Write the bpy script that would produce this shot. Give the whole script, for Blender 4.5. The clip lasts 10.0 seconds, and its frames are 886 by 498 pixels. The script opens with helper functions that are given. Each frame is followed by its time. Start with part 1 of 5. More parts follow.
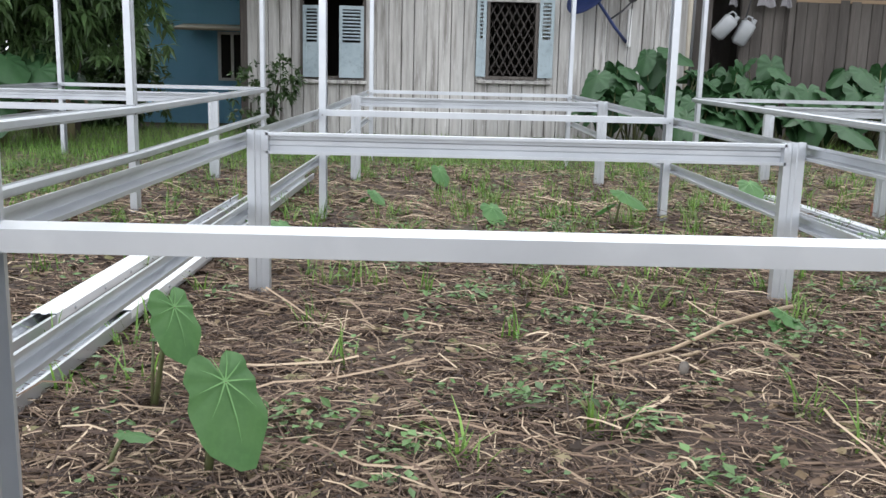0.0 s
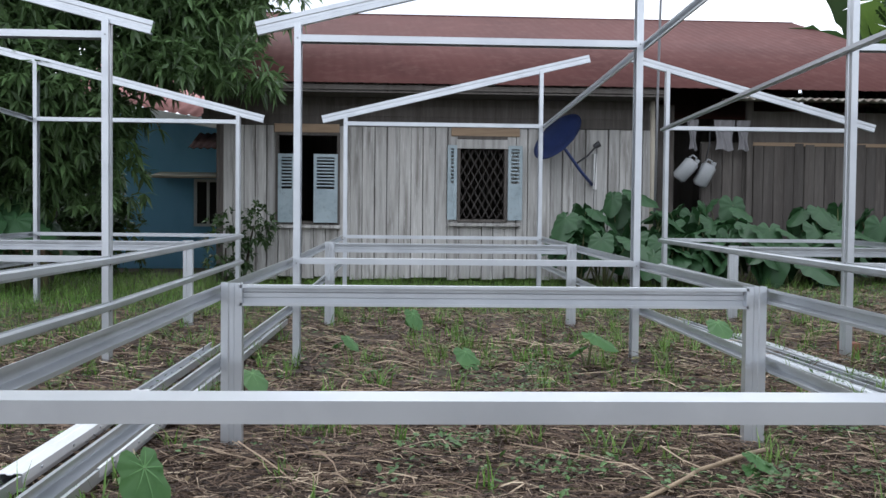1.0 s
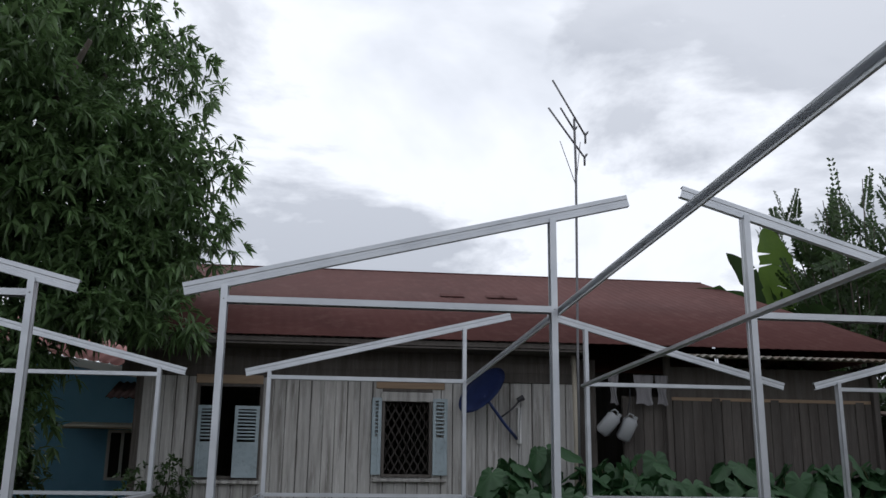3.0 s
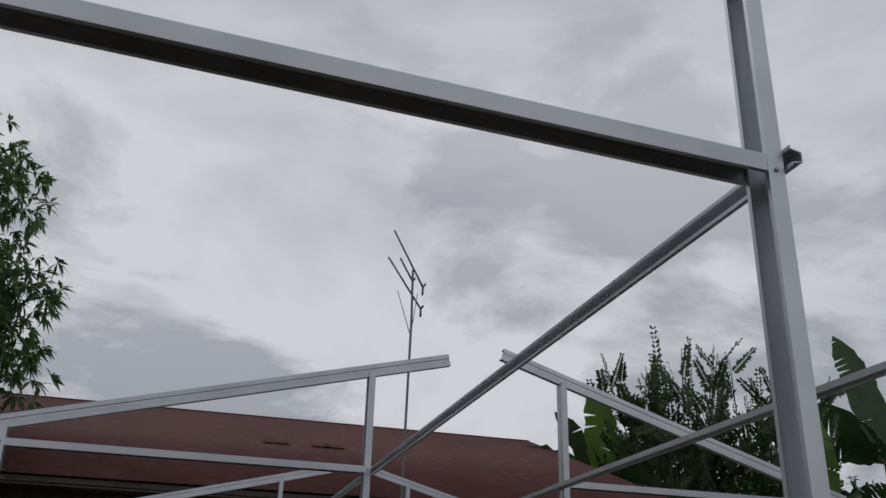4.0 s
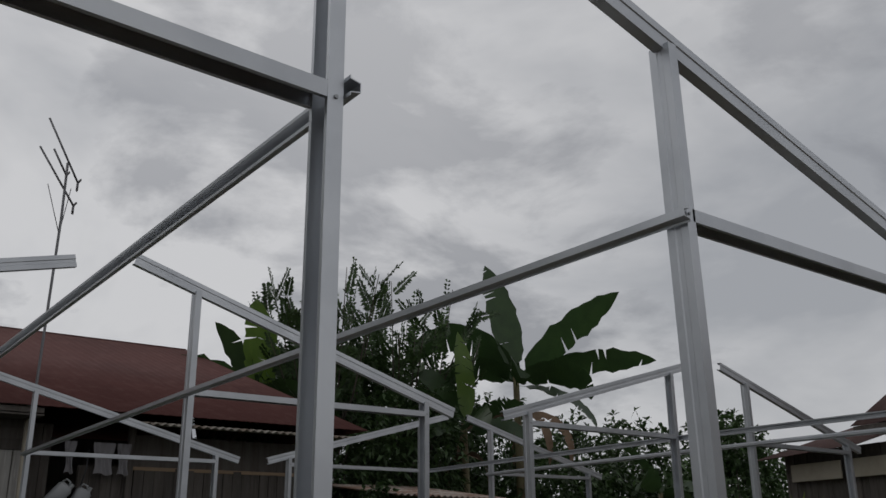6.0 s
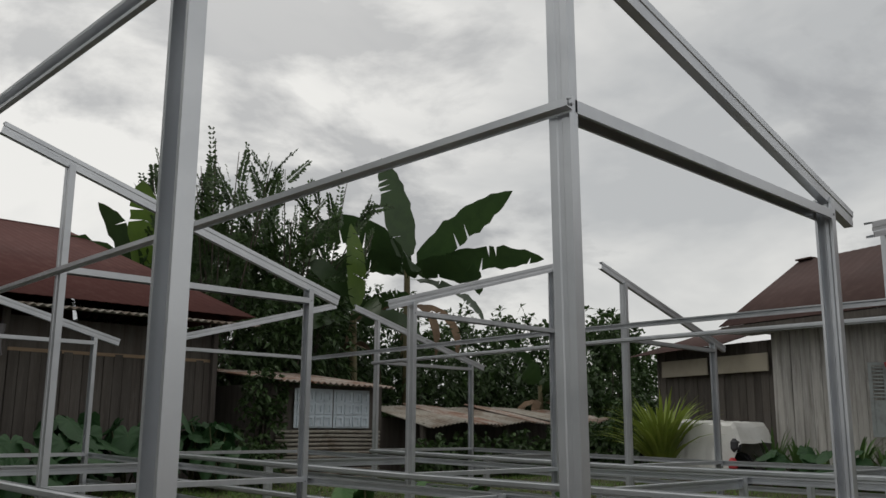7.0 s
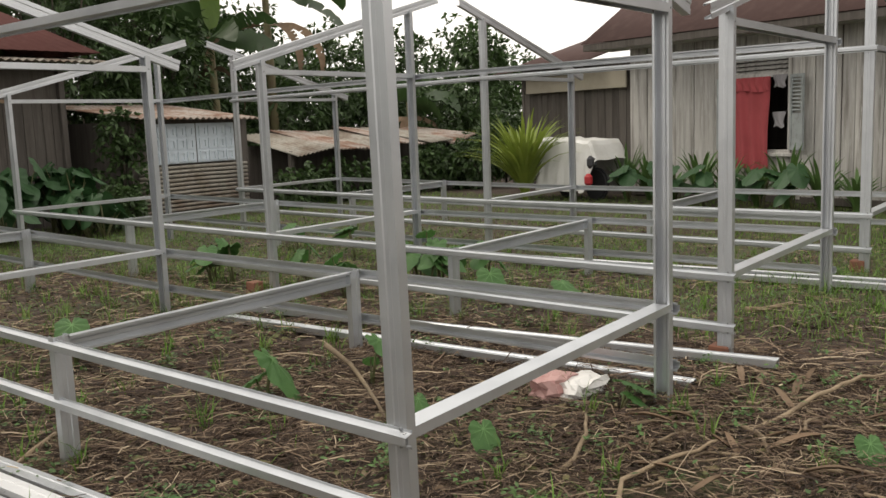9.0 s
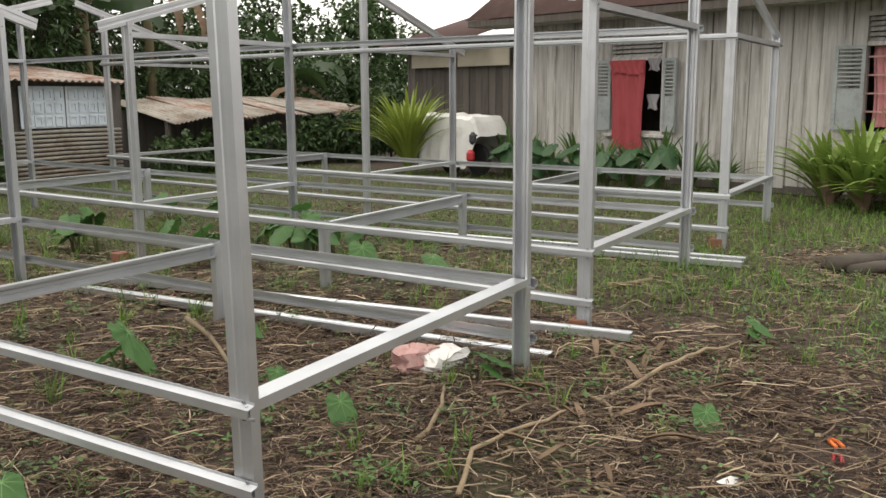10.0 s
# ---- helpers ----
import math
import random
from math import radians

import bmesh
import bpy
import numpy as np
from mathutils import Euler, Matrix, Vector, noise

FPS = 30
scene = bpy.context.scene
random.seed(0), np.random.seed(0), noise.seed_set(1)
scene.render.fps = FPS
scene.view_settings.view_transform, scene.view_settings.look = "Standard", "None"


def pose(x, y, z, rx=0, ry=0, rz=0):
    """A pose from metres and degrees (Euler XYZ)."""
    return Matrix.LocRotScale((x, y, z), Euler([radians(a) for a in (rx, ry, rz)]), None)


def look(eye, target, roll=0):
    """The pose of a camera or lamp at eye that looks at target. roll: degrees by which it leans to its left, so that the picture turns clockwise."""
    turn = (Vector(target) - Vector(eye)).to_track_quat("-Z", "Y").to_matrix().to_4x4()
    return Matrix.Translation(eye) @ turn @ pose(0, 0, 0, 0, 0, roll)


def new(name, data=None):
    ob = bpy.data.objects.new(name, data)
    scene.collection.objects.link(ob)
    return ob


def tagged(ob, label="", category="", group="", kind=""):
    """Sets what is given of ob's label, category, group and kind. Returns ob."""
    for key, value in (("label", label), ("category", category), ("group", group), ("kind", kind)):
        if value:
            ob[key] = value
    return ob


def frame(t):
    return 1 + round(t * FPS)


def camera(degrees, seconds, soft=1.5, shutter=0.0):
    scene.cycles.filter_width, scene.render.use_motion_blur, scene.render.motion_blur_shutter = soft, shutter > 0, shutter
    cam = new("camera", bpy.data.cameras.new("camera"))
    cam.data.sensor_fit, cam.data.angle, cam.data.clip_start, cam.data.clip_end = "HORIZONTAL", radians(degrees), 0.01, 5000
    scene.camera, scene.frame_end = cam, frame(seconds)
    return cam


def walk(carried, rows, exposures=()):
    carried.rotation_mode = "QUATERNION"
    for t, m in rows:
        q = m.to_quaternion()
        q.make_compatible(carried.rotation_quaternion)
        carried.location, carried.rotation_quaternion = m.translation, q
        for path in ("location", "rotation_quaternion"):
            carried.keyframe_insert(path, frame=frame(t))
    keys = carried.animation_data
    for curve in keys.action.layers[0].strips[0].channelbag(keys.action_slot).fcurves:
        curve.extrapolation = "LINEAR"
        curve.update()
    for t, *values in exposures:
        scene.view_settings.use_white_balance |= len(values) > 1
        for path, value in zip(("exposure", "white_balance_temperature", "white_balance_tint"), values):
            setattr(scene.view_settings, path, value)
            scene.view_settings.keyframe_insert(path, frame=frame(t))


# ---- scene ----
cam = camera(52.7, 10.0)
PATH = [
    (0, (0.649, -1.33, 0.687), (0.677, 0.635, 0.318), 1.4),
    (0.5, (0.649, -1.344, 0.708), (0.696, 0.641, 0.47), 1.1),
    (1, (0.657, -1.375, 0.73), (0.737, 0.623, 0.669), 0.6),
    (1.5, (0.667, -1.381, 0.756), (0.753, 0.617, 0.818), 0.7),
    (2, (0.669, -1.389, 0.782), (0.782, 0.597, 0.99), 0.8),
    (2.2, (0.674, -1.397, 0.796), (0.801, 0.581, 1.062), 0.7),
    (3.3, (0.713, -1.476, 0.809), (1.01, 0.423, 1.363), 1.2),
    (3.5, (0.76, -1.442, 0.828), (1.117, 0.432, 1.43), 1.7),
    (4, (0.845, -1.41, 0.9), (1.379, 0.347, 1.692), 1.6),
    (4.5, (0.963, -1.505, 0.938), (1.71, 0.129, 1.817), -0.5),
    (5, (0.995, -1.55, 0.938), (1.917, -0.009, 1.817), -0.1),
    (5.5, (1.035, -1.566, 0.916), (2.101, -0.084, 1.732), 0.1),
    (5.7, (1.053, -1.565, 0.903), (2.168, -0.078, 1.641), -0.2),
    (6.8, (1.159, -1.56, 0.862), (2.479, -0.117, 1.28), -0.3),
    (7, (1.164, -1.563, 0.861), (2.547, -0.173, 1.254), 0.4),
    (7.5, (1.184, -1.595, 0.836), (2.669, -0.278, 1.087), -0.7),
    (8, (1.197, -1.627, 0.89), (2.731, -0.346, 0.98), -1.4),
    (8.5, (1.262, -1.649, 1.147), (2.816, -0.4, 0.988), -0.2),
    (9, (1.306, -1.68, 1.348), (2.875, -0.471, 1.068), -2.2),
    (9.5, (1.336, -1.744, 1.359), (2.927, -0.58, 1.022), -1.9),
    (10, (1.372, -1.79, 1.342), (3.07, -0.789, 1.0), -0.3),
]
walk(cam, [(t, look(eye, target, roll)) for t, eye, target, roll in PATH],
     [(0.0, 1.94, 6250, 10), (0.5, 1.58, 6100, 10), (1.0, 1.36, 5950, 10), (2.2, 1.34, 5900, 10), (3.3, -0.24, 6200, 11), (4.5, -0.58, 6300, 11), (5.7, -0.72, 6450, 11),
      (6.8, -0.15, 6700, 8), (7.5, -0.05, 7000, 8), (8.0, 0.25, 7000, 10), (8.5, 0.72, 7450, 10), (9.0, 0.98, 7350, 10), (10.0, 1.27, 7250, 10)])

# ---- world and sun ----
SUN_AZ, SUN_EL = radians(-25), radians(55)
world = bpy.data.worlds.new("sky")
scene.world = world
world.use_nodes = True
wn, wl = world.node_tree.nodes, world.node_tree.links
wn.clear()


def wnode(kind, **kw):
    n = wn.new(kind)
    for k, v in kw.items():
        n.inputs[k].default_value = v
    return n


w_out, w_bg = wnode("ShaderNodeOutputWorld"), wnode("ShaderNodeBackground", Strength=1.16)
w_sky = wnode("ShaderNodeTexSky")
w_sky.sky_type, w_sky.sun_disc, w_sky.sun_elevation, w_sky.sun_rotation = "NISHITA", False, SUN_EL, SUN_AZ
w_sky_dim = wn.new("ShaderNodeVectorMath")
w_sky_dim.operation = "SCALE"
w_sky_dim.inputs["Scale"].default_value = 0.1
w_co = wnode("ShaderNodeTexCoord")
w_map = wnode("ShaderNodeMapping", Scale=(1.0, 1.0, 2.1))
w_big = wnode("ShaderNodeTexNoise", Scale=1.6, Detail=6.0, Roughness=0.55, Distortion=0.4)
w_fine = wnode("ShaderNodeTexNoise", Scale=3.1, Detail=9.0, Roughness=0.56, Distortion=0.25)
w_ramp = wnode("ShaderNodeValToRGB")
el = w_ramp.color_ramp.elements
el[0].position, el[0].color = 0.36, (0.46, 0.475, 0.50, 1)
el[1].position, el[1].color = 0.60, (0.80, 0.80, 0.805, 1)
# darker cumulus, thicker towards the horizon
w_cloud = wnode("ShaderNodeMapRange", **{"From Min": 0.485, "From Max": 0.575})
w_sep = wnode("ShaderNodeSeparateXYZ")
w_low = wnode("ShaderNodeMapRange", **{"From Min": 0.12, "From Max": 0.62, "To Min": 0.88, "To Max": 0.3})
w_mul = wn.new("ShaderNodeMath")
w_mul.operation = "MULTIPLY"
w_dark = wn.new("ShaderNodeMix")
w_dark.data_type = "RGBA"
w_dark.inputs[7].default_value = (0.31, 0.32, 0.345, 1)
w_mix = wn.new("ShaderNodeMix")
w_mix.data_type, w_mix.inputs[0].default_value = "RGBA", 0.94
wl.new(w_co.outputs["Generated"], w_map.inputs["Vector"])
wl.new(w_co.outputs["Generated"], w_sep.inputs[0])
wl.new(w_map.outputs["Vector"], w_big.inputs["Vector"])
wl.new(w_map.outputs["Vector"], w_fine.inputs["Vector"])
wl.new(w_big.outputs["Fac"], w_ramp.inputs["Fac"])
wl.new(w_fine.outputs["Fac"], w_cloud.inputs["Value"])
wl.new(w_sep.outputs["Z"], w_low.inputs["Value"])
wl.new(w_cloud.outputs[0], w_mul.inputs[0])
wl.new(w_low.outputs[0], w_mul.inputs[1])
wl.new(w_mul.outputs[0], w_dark.inputs[0])
wl.new(w_ramp.outputs["Color"], w_dark.inputs[6])
wl.new(w_sky.outputs["Color"], w_sky_dim.inputs[0])
wl.new(w_sky_dim.outputs[0], w_mix.inputs[6])
wl.new(w_dark.outputs[2], w_mix.inputs[7])
wl.new(w_mix.outputs[2], w_bg.inputs["Color"])
wl.new(w_bg.outputs[0], w_out.inputs["Surface"])

sun = new("sun", bpy.data.lights.new("sun", "SUN"))
sun.data.energy, sun.data.angle, sun.data.color = 0.5, radians(25), (1.0, 0.97, 0.92)
sun.matrix_world = look((0, 0, 20), (20 * math.sin(SUN_AZ) * -1, 20 * math.cos(SUN_AZ) * -1, 20 - 20 * math.tan(SUN_EL)))


# ---- materials ----
def material(name, base, rough=0.6, metal=0.0, spots=(), bump=0.0, bump_scale=60.0, stretch=(1, 1, 1), vary=0.0, island=0.0, spec=0.5):
    """A surface with its base colour, layers of (scale, low, high, colour, amount) noise over it, and fine relief."""
    m = bpy.data.materials.new(name)
    m.use_nodes = True
    nt = m.node_tree
    n, l = nt.nodes, nt.links
    b = n["Principled BSDF"]
    b.inputs["Roughness"].default_value, b.inputs["Metallic"].default_value = rough, metal
    b.inputs["Specular IOR Level"].default_value = spec
    co = n.new("ShaderNodeNewGeometry")
    mp = n.new("ShaderNodeMapping")
    mp.inputs["Scale"].default_value = stretch
    l.new(co.outputs["Position"], mp.inputs["Vector"])
    rgb = n.new("ShaderNodeRGB")
    rgb.outputs[0].default_value = (*base, 1)
    col = rgb.outputs[0]
    for scale, lo, hi, colour, amount in spots:
        t = n.new("ShaderNodeTexNoise")
        t.inputs["Scale"].default_value, t.inputs["Detail"].default_value, t.inputs["Roughness"].default_value = scale, 5, 0.6
        r = n.new("ShaderNodeMapRange")
        for k, v in zip((1, 2, 3, 4), (lo, hi, 0.0, amount)):
            r.inputs[k].default_value = v
        x = n.new("ShaderNodeMix")
        x.data_type = "RGBA"
        x.inputs[7].default_value = (*colour, 1)
        l.new(mp.outputs[0], t.inputs["Vector"])
        l.new(t.outputs["Fac"], r.inputs[0])
        l.new(r.outputs[0], x.inputs[0])
        l.new(col, x.inputs[6])
        col = x.outputs[2]
    for amount, node, out in ((vary, "ShaderNodeObjectInfo", "Random"), (island, "ShaderNodeNewGeometry", "Random Per Island")):
        if amount:
            o = n.new(node)
            r = n.new("ShaderNodeMapRange")
            r.inputs[3].default_value, r.inputs[4].default_value = 1 - amount, 1 + amount
            x = n.new("ShaderNodeVectorMath")
            x.operation = "SCALE"
            l.new(o.outputs[out], r.inputs[0])
            l.new(r.outputs[0], x.inputs["Scale"])
            l.new(col, x.inputs[0])
            col = x.outputs[0]
    l.new(col, b.inputs["Base Color"])
    if bump:
        t = n.new("ShaderNodeTexNoise")
        t.inputs["Scale"].default_value, t.inputs["Detail"].default_value = bump_scale, 4
        bp = n.new("ShaderNodeBump")
        bp.inputs["Strength"].default_value, bp.inputs["Distance"].default_value = bump, 0.01
        l.new(mp.outputs[0], t.inputs["Vector"])
        l.new(t.outputs["Fac"], bp.inputs["Height"])
        l.new(bp.outputs[0], b.inputs["Normal"])
    return m


STEEL = material("zinc_steel", (0.59, 0.61, 0.635), 0.37, 0.78, [(4, 0.42, 0.7, (0.42, 0.44, 0.47), 0.6), (16, 0.5, 0.8, (0.70, 0.72, 0.74), 0.25)], 0.0, 90, vary=0.06)
SCREW = material("screw_steel", (0.35, 0.36, 0.37), 0.4, 0.9)
SOIL = material("soil", (0.045, 0.029, 0.021), 0.95, 0, [(1.1, 0.45, 0.7, (0.045, 0.033, 0.025), 0.8), (14, 0.45, 0.7, (0.10, 0.068, 0.046), 0.6), (0.35, 0.52, 0.68, (0.07, 0.085, 0.035), 0.5)], 0.9, 35)
BOARD = material("weathered_boards", (0.45, 0.435, 0.41), 0.85, 0, [(1.5, 0.44, 0.66, (0.15, 0.135, 0.12), 0.85), (6, 0.5, 0.7, (0.64, 0.63, 0.61), 0.75), (0.35, 0.5, 0.65, (0.52, 0.51, 0.49), 0.5)], 0.4, 25, (9, 9, 0.6), vary=0.14)
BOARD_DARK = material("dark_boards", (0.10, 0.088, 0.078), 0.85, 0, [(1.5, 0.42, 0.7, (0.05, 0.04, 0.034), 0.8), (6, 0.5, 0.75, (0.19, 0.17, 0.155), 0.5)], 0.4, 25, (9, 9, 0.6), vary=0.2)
ROOF_RED = material("faded_red_roof", (0.115, 0.05, 0.045), 0.85, 0, [(0.8, 0.42, 0.7, (0.08, 0.036, 0.033), 0.7), (5, 0.5, 0.75, (0.17, 0.09, 0.08), 0.5)], 0.2, 20, spec=0.15)


def leafy(name, base, second, rough=0.45, glow=0.3, vary=0.25, scale=3.0):
    """Foliage: a mottled green that lets some light through; each leaf differs."""
    m = material(name, base, rough, 0, [(scale, 0.4, 0.7, second, 0.7), (scale * 9, 0.5, 0.8, tuple(c * 1.35 for c in base), 0.4)], vary=0.08, island=vary)
    n, l = m.node_tree.nodes, m.node_tree.links
    b, out = n["Principled BSDF"], n["Material Output"]
    tr, mix = n.new("ShaderNodeBsdfTranslucent"), n.new("ShaderNodeMixShader")
    mix.inputs[0].default_value = glow
    l.new(b.inputs["Base Color"].links[0].from_socket, tr.inputs["Color"])
    l.new(b.outputs[0], mix.inputs[1])
    l.new(tr.outputs[0], mix.inputs[2])
    l.new(mix.outputs[0], out.inputs["Surface"])
    return m


def strands(name, colours, rough=0.9):
    """Cut stalks: each strand takes one of the colours."""
    m = material(name, colours[0], rough)
    n, l = m.node_tree.nodes, m.node_tree.links
    g, r = n.new("ShaderNodeNewGeometry"), n.new("ShaderNodeValToRGB")
    r.color_ramp.interpolation = "LINEAR"
    e = r.color_ramp.elements
    e[0].color, e[1].color = (*colours[0], 1), (*colours[-1], 1)
    for k, c in enumerate(colours[1:-1]):
        e.new((k + 1) / (len(colours) - 1)).color = (*c, 1)
    l.new(g.outputs["Random Per Island"], r.inputs["Fac"])
    l.new(r.outputs["Color"], n["Principled BSDF"].inputs["Base Color"])
    return m


MANGO = leafy("mango_leaves", (0.12, 0.195, 0.075), (0.07, 0.125, 0.05), 0.34, 0.45, 0.5)
BANANA = leafy("banana_leaves", (0.038, 0.075, 0.024), (0.024, 0.048, 0.018), 0.4, 0.35, 0.2)
YOUNG = leafy("young_banana_leaf", (0.12, 0.20, 0.035), (0.08, 0.15, 0.03), 0.45, 0.5, 0.1)
TARO = leafy("taro_leaves", (0.07, 0.165, 0.045), (0.035, 0.11, 0.026), 0.6, 0.3, 0.15, 8.0)
TARO_DARK = leafy("old_taro_leaves", (0.034, 0.092, 0.032), (0.022, 0.06, 0.022), 0.55, 0.25, 0.3, 6.0)
VEIN = material("leaf_veins", (0.115, 0.255, 0.075), 0.5)
STALK = material("green_stalks", (0.10, 0.12, 0.045), 0.6, 0, [(12, 0.4, 0.7, (0.09, 0.055, 0.035), 0.7)])
SHRUB = leafy("shrub_leaves", (0.055, 0.10, 0.03), (0.03, 0.06, 0.022), 0.5, 0.25, 0.4)
STRAP = leafy("strap_leaves", (0.22, 0.32, 0.07), (0.12, 0.21, 0.05), 0.45, 0.3, 0.4)
PALM = leafy("yellowing_palm", (0.22, 0.28, 0.05), (0.14, 0.21, 0.04), 0.5, 0.3, 0.5)
GRASS = leafy("grass_blades", (0.12, 0.235, 0.04), (0.16, 0.20, 0.055), 0.6, 0.3, 0.5, 1.2)
WEED = leafy("weed_leaves", (0.085, 0.165, 0.045), (0.06, 0.11, 0.035), 0.55, 0.25, 0.35, 2.0)
STRAW = strands("dry_stalks", [(0.016, 0.009, 0.007), (0.04, 0.025, 0.018), (0.075, 0.047, 0.034), (0.115, 0.075, 0.05), (0.17, 0.115, 0.077), (0.30, 0.22, 0.15), (0.50, 0.40, 0.28)])
STRAW_FINE = strands("fine_dry_stalks", [(0.016, 0.009, 0.007), (0.04, 0.025, 0.018), (0.07, 0.045, 0.032), (0.11, 0.071, 0.048), (0.17, 0.118, 0.08), (0.38, 0.29, 0.20)])
LITTER = strands("leaf_litter", [(0.03, 0.02, 0.014), (0.08, 0.052, 0.034), (0.15, 0.10, 0.06), (0.12, 0.13, 0.05), (0.27, 0.21, 0.13)])
BARK = material("bark", (0.085, 0.07, 0.055), 0.9, 0, [(5, 0.4, 0.7, (0.04, 0.034, 0.028), 0.7)], 0.6, 20)
STEM = material("banana_stem", (0.12, 0.11, 0.05), 0.7, 0, [(4, 0.4, 0.7, (0.10, 0.06, 0.035), 0.8)], 0.3, 15)
DRY = material("dry_banana_leaf", (0.19, 0.13, 0.085), 0.9, 0, [(6, 0.4, 0.7, (0.12, 0.075, 0.045), 0.8)], 0.5, 30, vary=0.2)
STICK = material("dry_sticks", (0.26, 0.195, 0.125), 0.85, 0, [(9, 0.4, 0.7, (0.12, 0.085, 0.055), 0.8)], 0.5, 40, vary=0.25)
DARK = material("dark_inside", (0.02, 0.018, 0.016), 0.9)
SHUTTER = material("pale_blue_shutters", (0.36, 0.43, 0.46), 0.7, 0, [(5, 0.45, 0.7, (0.24, 0.30, 0.33), 0.6), (20, 0.55, 0.8, (0.20, 0.19, 0.17), 0.5)], 0.2, 30)
SHUTTER_GREY = material("grey_shutters", (0.30, 0.33, 0.33), 0.75, 0, [(5, 0.45, 0.7, (0.20, 0.21, 0.21), 0.6), (20, 0.55, 0.8, (0.14, 0.13, 0.12), 0.5)], 0.2, 30)
TAN = material("bare_plank", (0.34, 0.24, 0.155), 0.8, 0, [(4, 0.45, 0.7, (0.22, 0.15, 0.10), 0.6)], 0.3, 25, (0.6, 4, 9))
TANPALE = material("pale_panel", (0.40, 0.36, 0.29), 0.8, 0, [(2, 0.45, 0.7, (0.27, 0.235, 0.18), 0.6)], 0.2, 25)
RUST = material("rusty_sheet", (0.42, 0.37, 0.33), 0.7, 0.25, [(2.2, 0.42, 0.62, (0.22, 0.105, 0.06), 0.9), (9, 0.5, 0.75, (0.13, 0.075, 0.05), 0.6)], 0.2, 30)
RUST_GREY = material("old_zinc_sheet", (0.36, 0.335, 0.29), 0.7, 0.25, [(2.2, 0.45, 0.66, (0.16, 0.10, 0.065), 0.8), (9, 0.5, 0.75, (0.10, 0.085, 0.07), 0.5)], 0.2, 30)
ROOF_BROWN = material("faded_brown_roof", (0.085, 0.052, 0.048), 0.85, 0, [(0.8, 0.42, 0.7, (0.06, 0.038, 0.035), 0.7), (5, 0.5, 0.75, (0.12, 0.08, 0.072), 0.5)], 0.2, 20, spec=0.2)
BLUE = material("blue_wall_paint", (0.24, 0.52, 0.74), 0.8, 0, [(1.5, 0.45, 0.7, (0.18, 0.43, 0.64), 0.6)], 0.1, 30)
PINKTILE = material("pink_roof_sheet", (0.48, 0.22, 0.20), 0.7, 0, [(3, 0.45, 0.7, (0.36, 0.16, 0.14), 0.6)])
WHITE = material("white_paint", (0.72, 0.72, 0.70), 0.6, 0, [(6, 0.5, 0.75, (0.52, 0.50, 0.46), 0.5)])
DISH = material("blue_dish", (0.035, 0.055, 0.17), 0.5, 0, [(6, 0.45, 0.7, (0.02, 0.035, 0.11), 0.6)])
IRON = material("dark_iron", (0.05, 0.05, 0.055), 0.6, 0.3)
IRONRUST = material("rusted_iron", (0.100, 0.085, 0.077), 0.8, 0.1, [(30, 0.45, 0.7, (0.05, 0.045, 0.045), 0.7)])
ALU = material("aerial_tube", (0.20, 0.20, 0.21), 0.5, 0.5)
PLASTIC = material("translucent_jug", (0.34, 0.35, 0.36), 0.5, 0, [(7, 0.5, 0.75, (0.42, 0.42, 0.40), 0.5)])
PANEL = material("pale_blue_embossed_sheet", (0.60, 0.67, 0.73), 0.55, 0, [(5, 0.45, 0.7, (0.36, 0.42, 0.47), 0.5)], 0.15, 20)
TARP = material("white_tarpaulin", (0.66, 0.66, 0.64), 0.6, 0, [(2.5, 0.45, 0.7, (0.50, 0.49, 0.46), 0.6)], 0.4, 8)
CURTAIN = material("red_curtain", (0.32, 0.055, 0.062), 0.9, 0, [(4, 0.45, 0.7, (0.24, 0.04, 0.046), 0.6)], 0.2, 60)
PINK = material("pink_curtain", (0.60, 0.27, 0.28), 0.9, 0, [(4, 0.45, 0.7, (0.48, 0.20, 0.21), 0.6)], 0.2, 60)
STRIPE = material("pale_cloth", (0.25, 0.24, 0.25), 0.9)
BRICK = material("red_brick", (0.22, 0.095, 0.06), 0.9, 0, [(15, 0.45, 0.7, (0.13, 0.07, 0.05), 0.7)], 0.5, 60)
BAGWHITE = material("white_sack", (0.70, 0.69, 0.67), 0.7, 0, [(12, 0.55, 0.7, (0.45, 0.42, 0.39), 0.6)], 0.3, 30)
BAGRED = material("faded_red_print", (0.45, 0.27, 0.25), 0.7, 0, [(12, 0.5, 0.7, (0.30, 0.12, 0.11), 0.6)])
ORANGE = material("orange_plastic", (0.75, 0.17, 0.03), 0.45)
RED = material("red_plastic", (0.42, 0.028, 0.035), 0.4)
PLASTER = material("cement_wall", (0.30, 0.28, 0.25), 0.9, 0, [(1.2, 0.45, 0.7, (0.2, 0.185, 0.165), 0.6)], 0.3, 25)


# ---- helpers for parts ----
def thing(name, at, label, category, group="", kind=""):
    e = new(name)
    e.location = at
    return tagged(e, label, category, group, kind)


def mesh_of(name, verts, faces, mat, smooth=False):
    me = bpy.data.meshes.new(name)
    me.from_pydata([tuple(v) for v in verts], [], faces)
    for one in (mat if isinstance(mat, (list, tuple)) else [mat]):
        me.materials.append(one)
    if smooth:
        me.shade_smooth()
    return me


def piece(name, me, parent=None, m=None, label=""):
    """Links a mesh as one part of parent; m is its pose in the parent's space."""
    ob = new(name, me)
    if parent:
        ob.parent = parent
    if m is not None:
        ob.matrix_basis = m
    return tagged(ob, label)


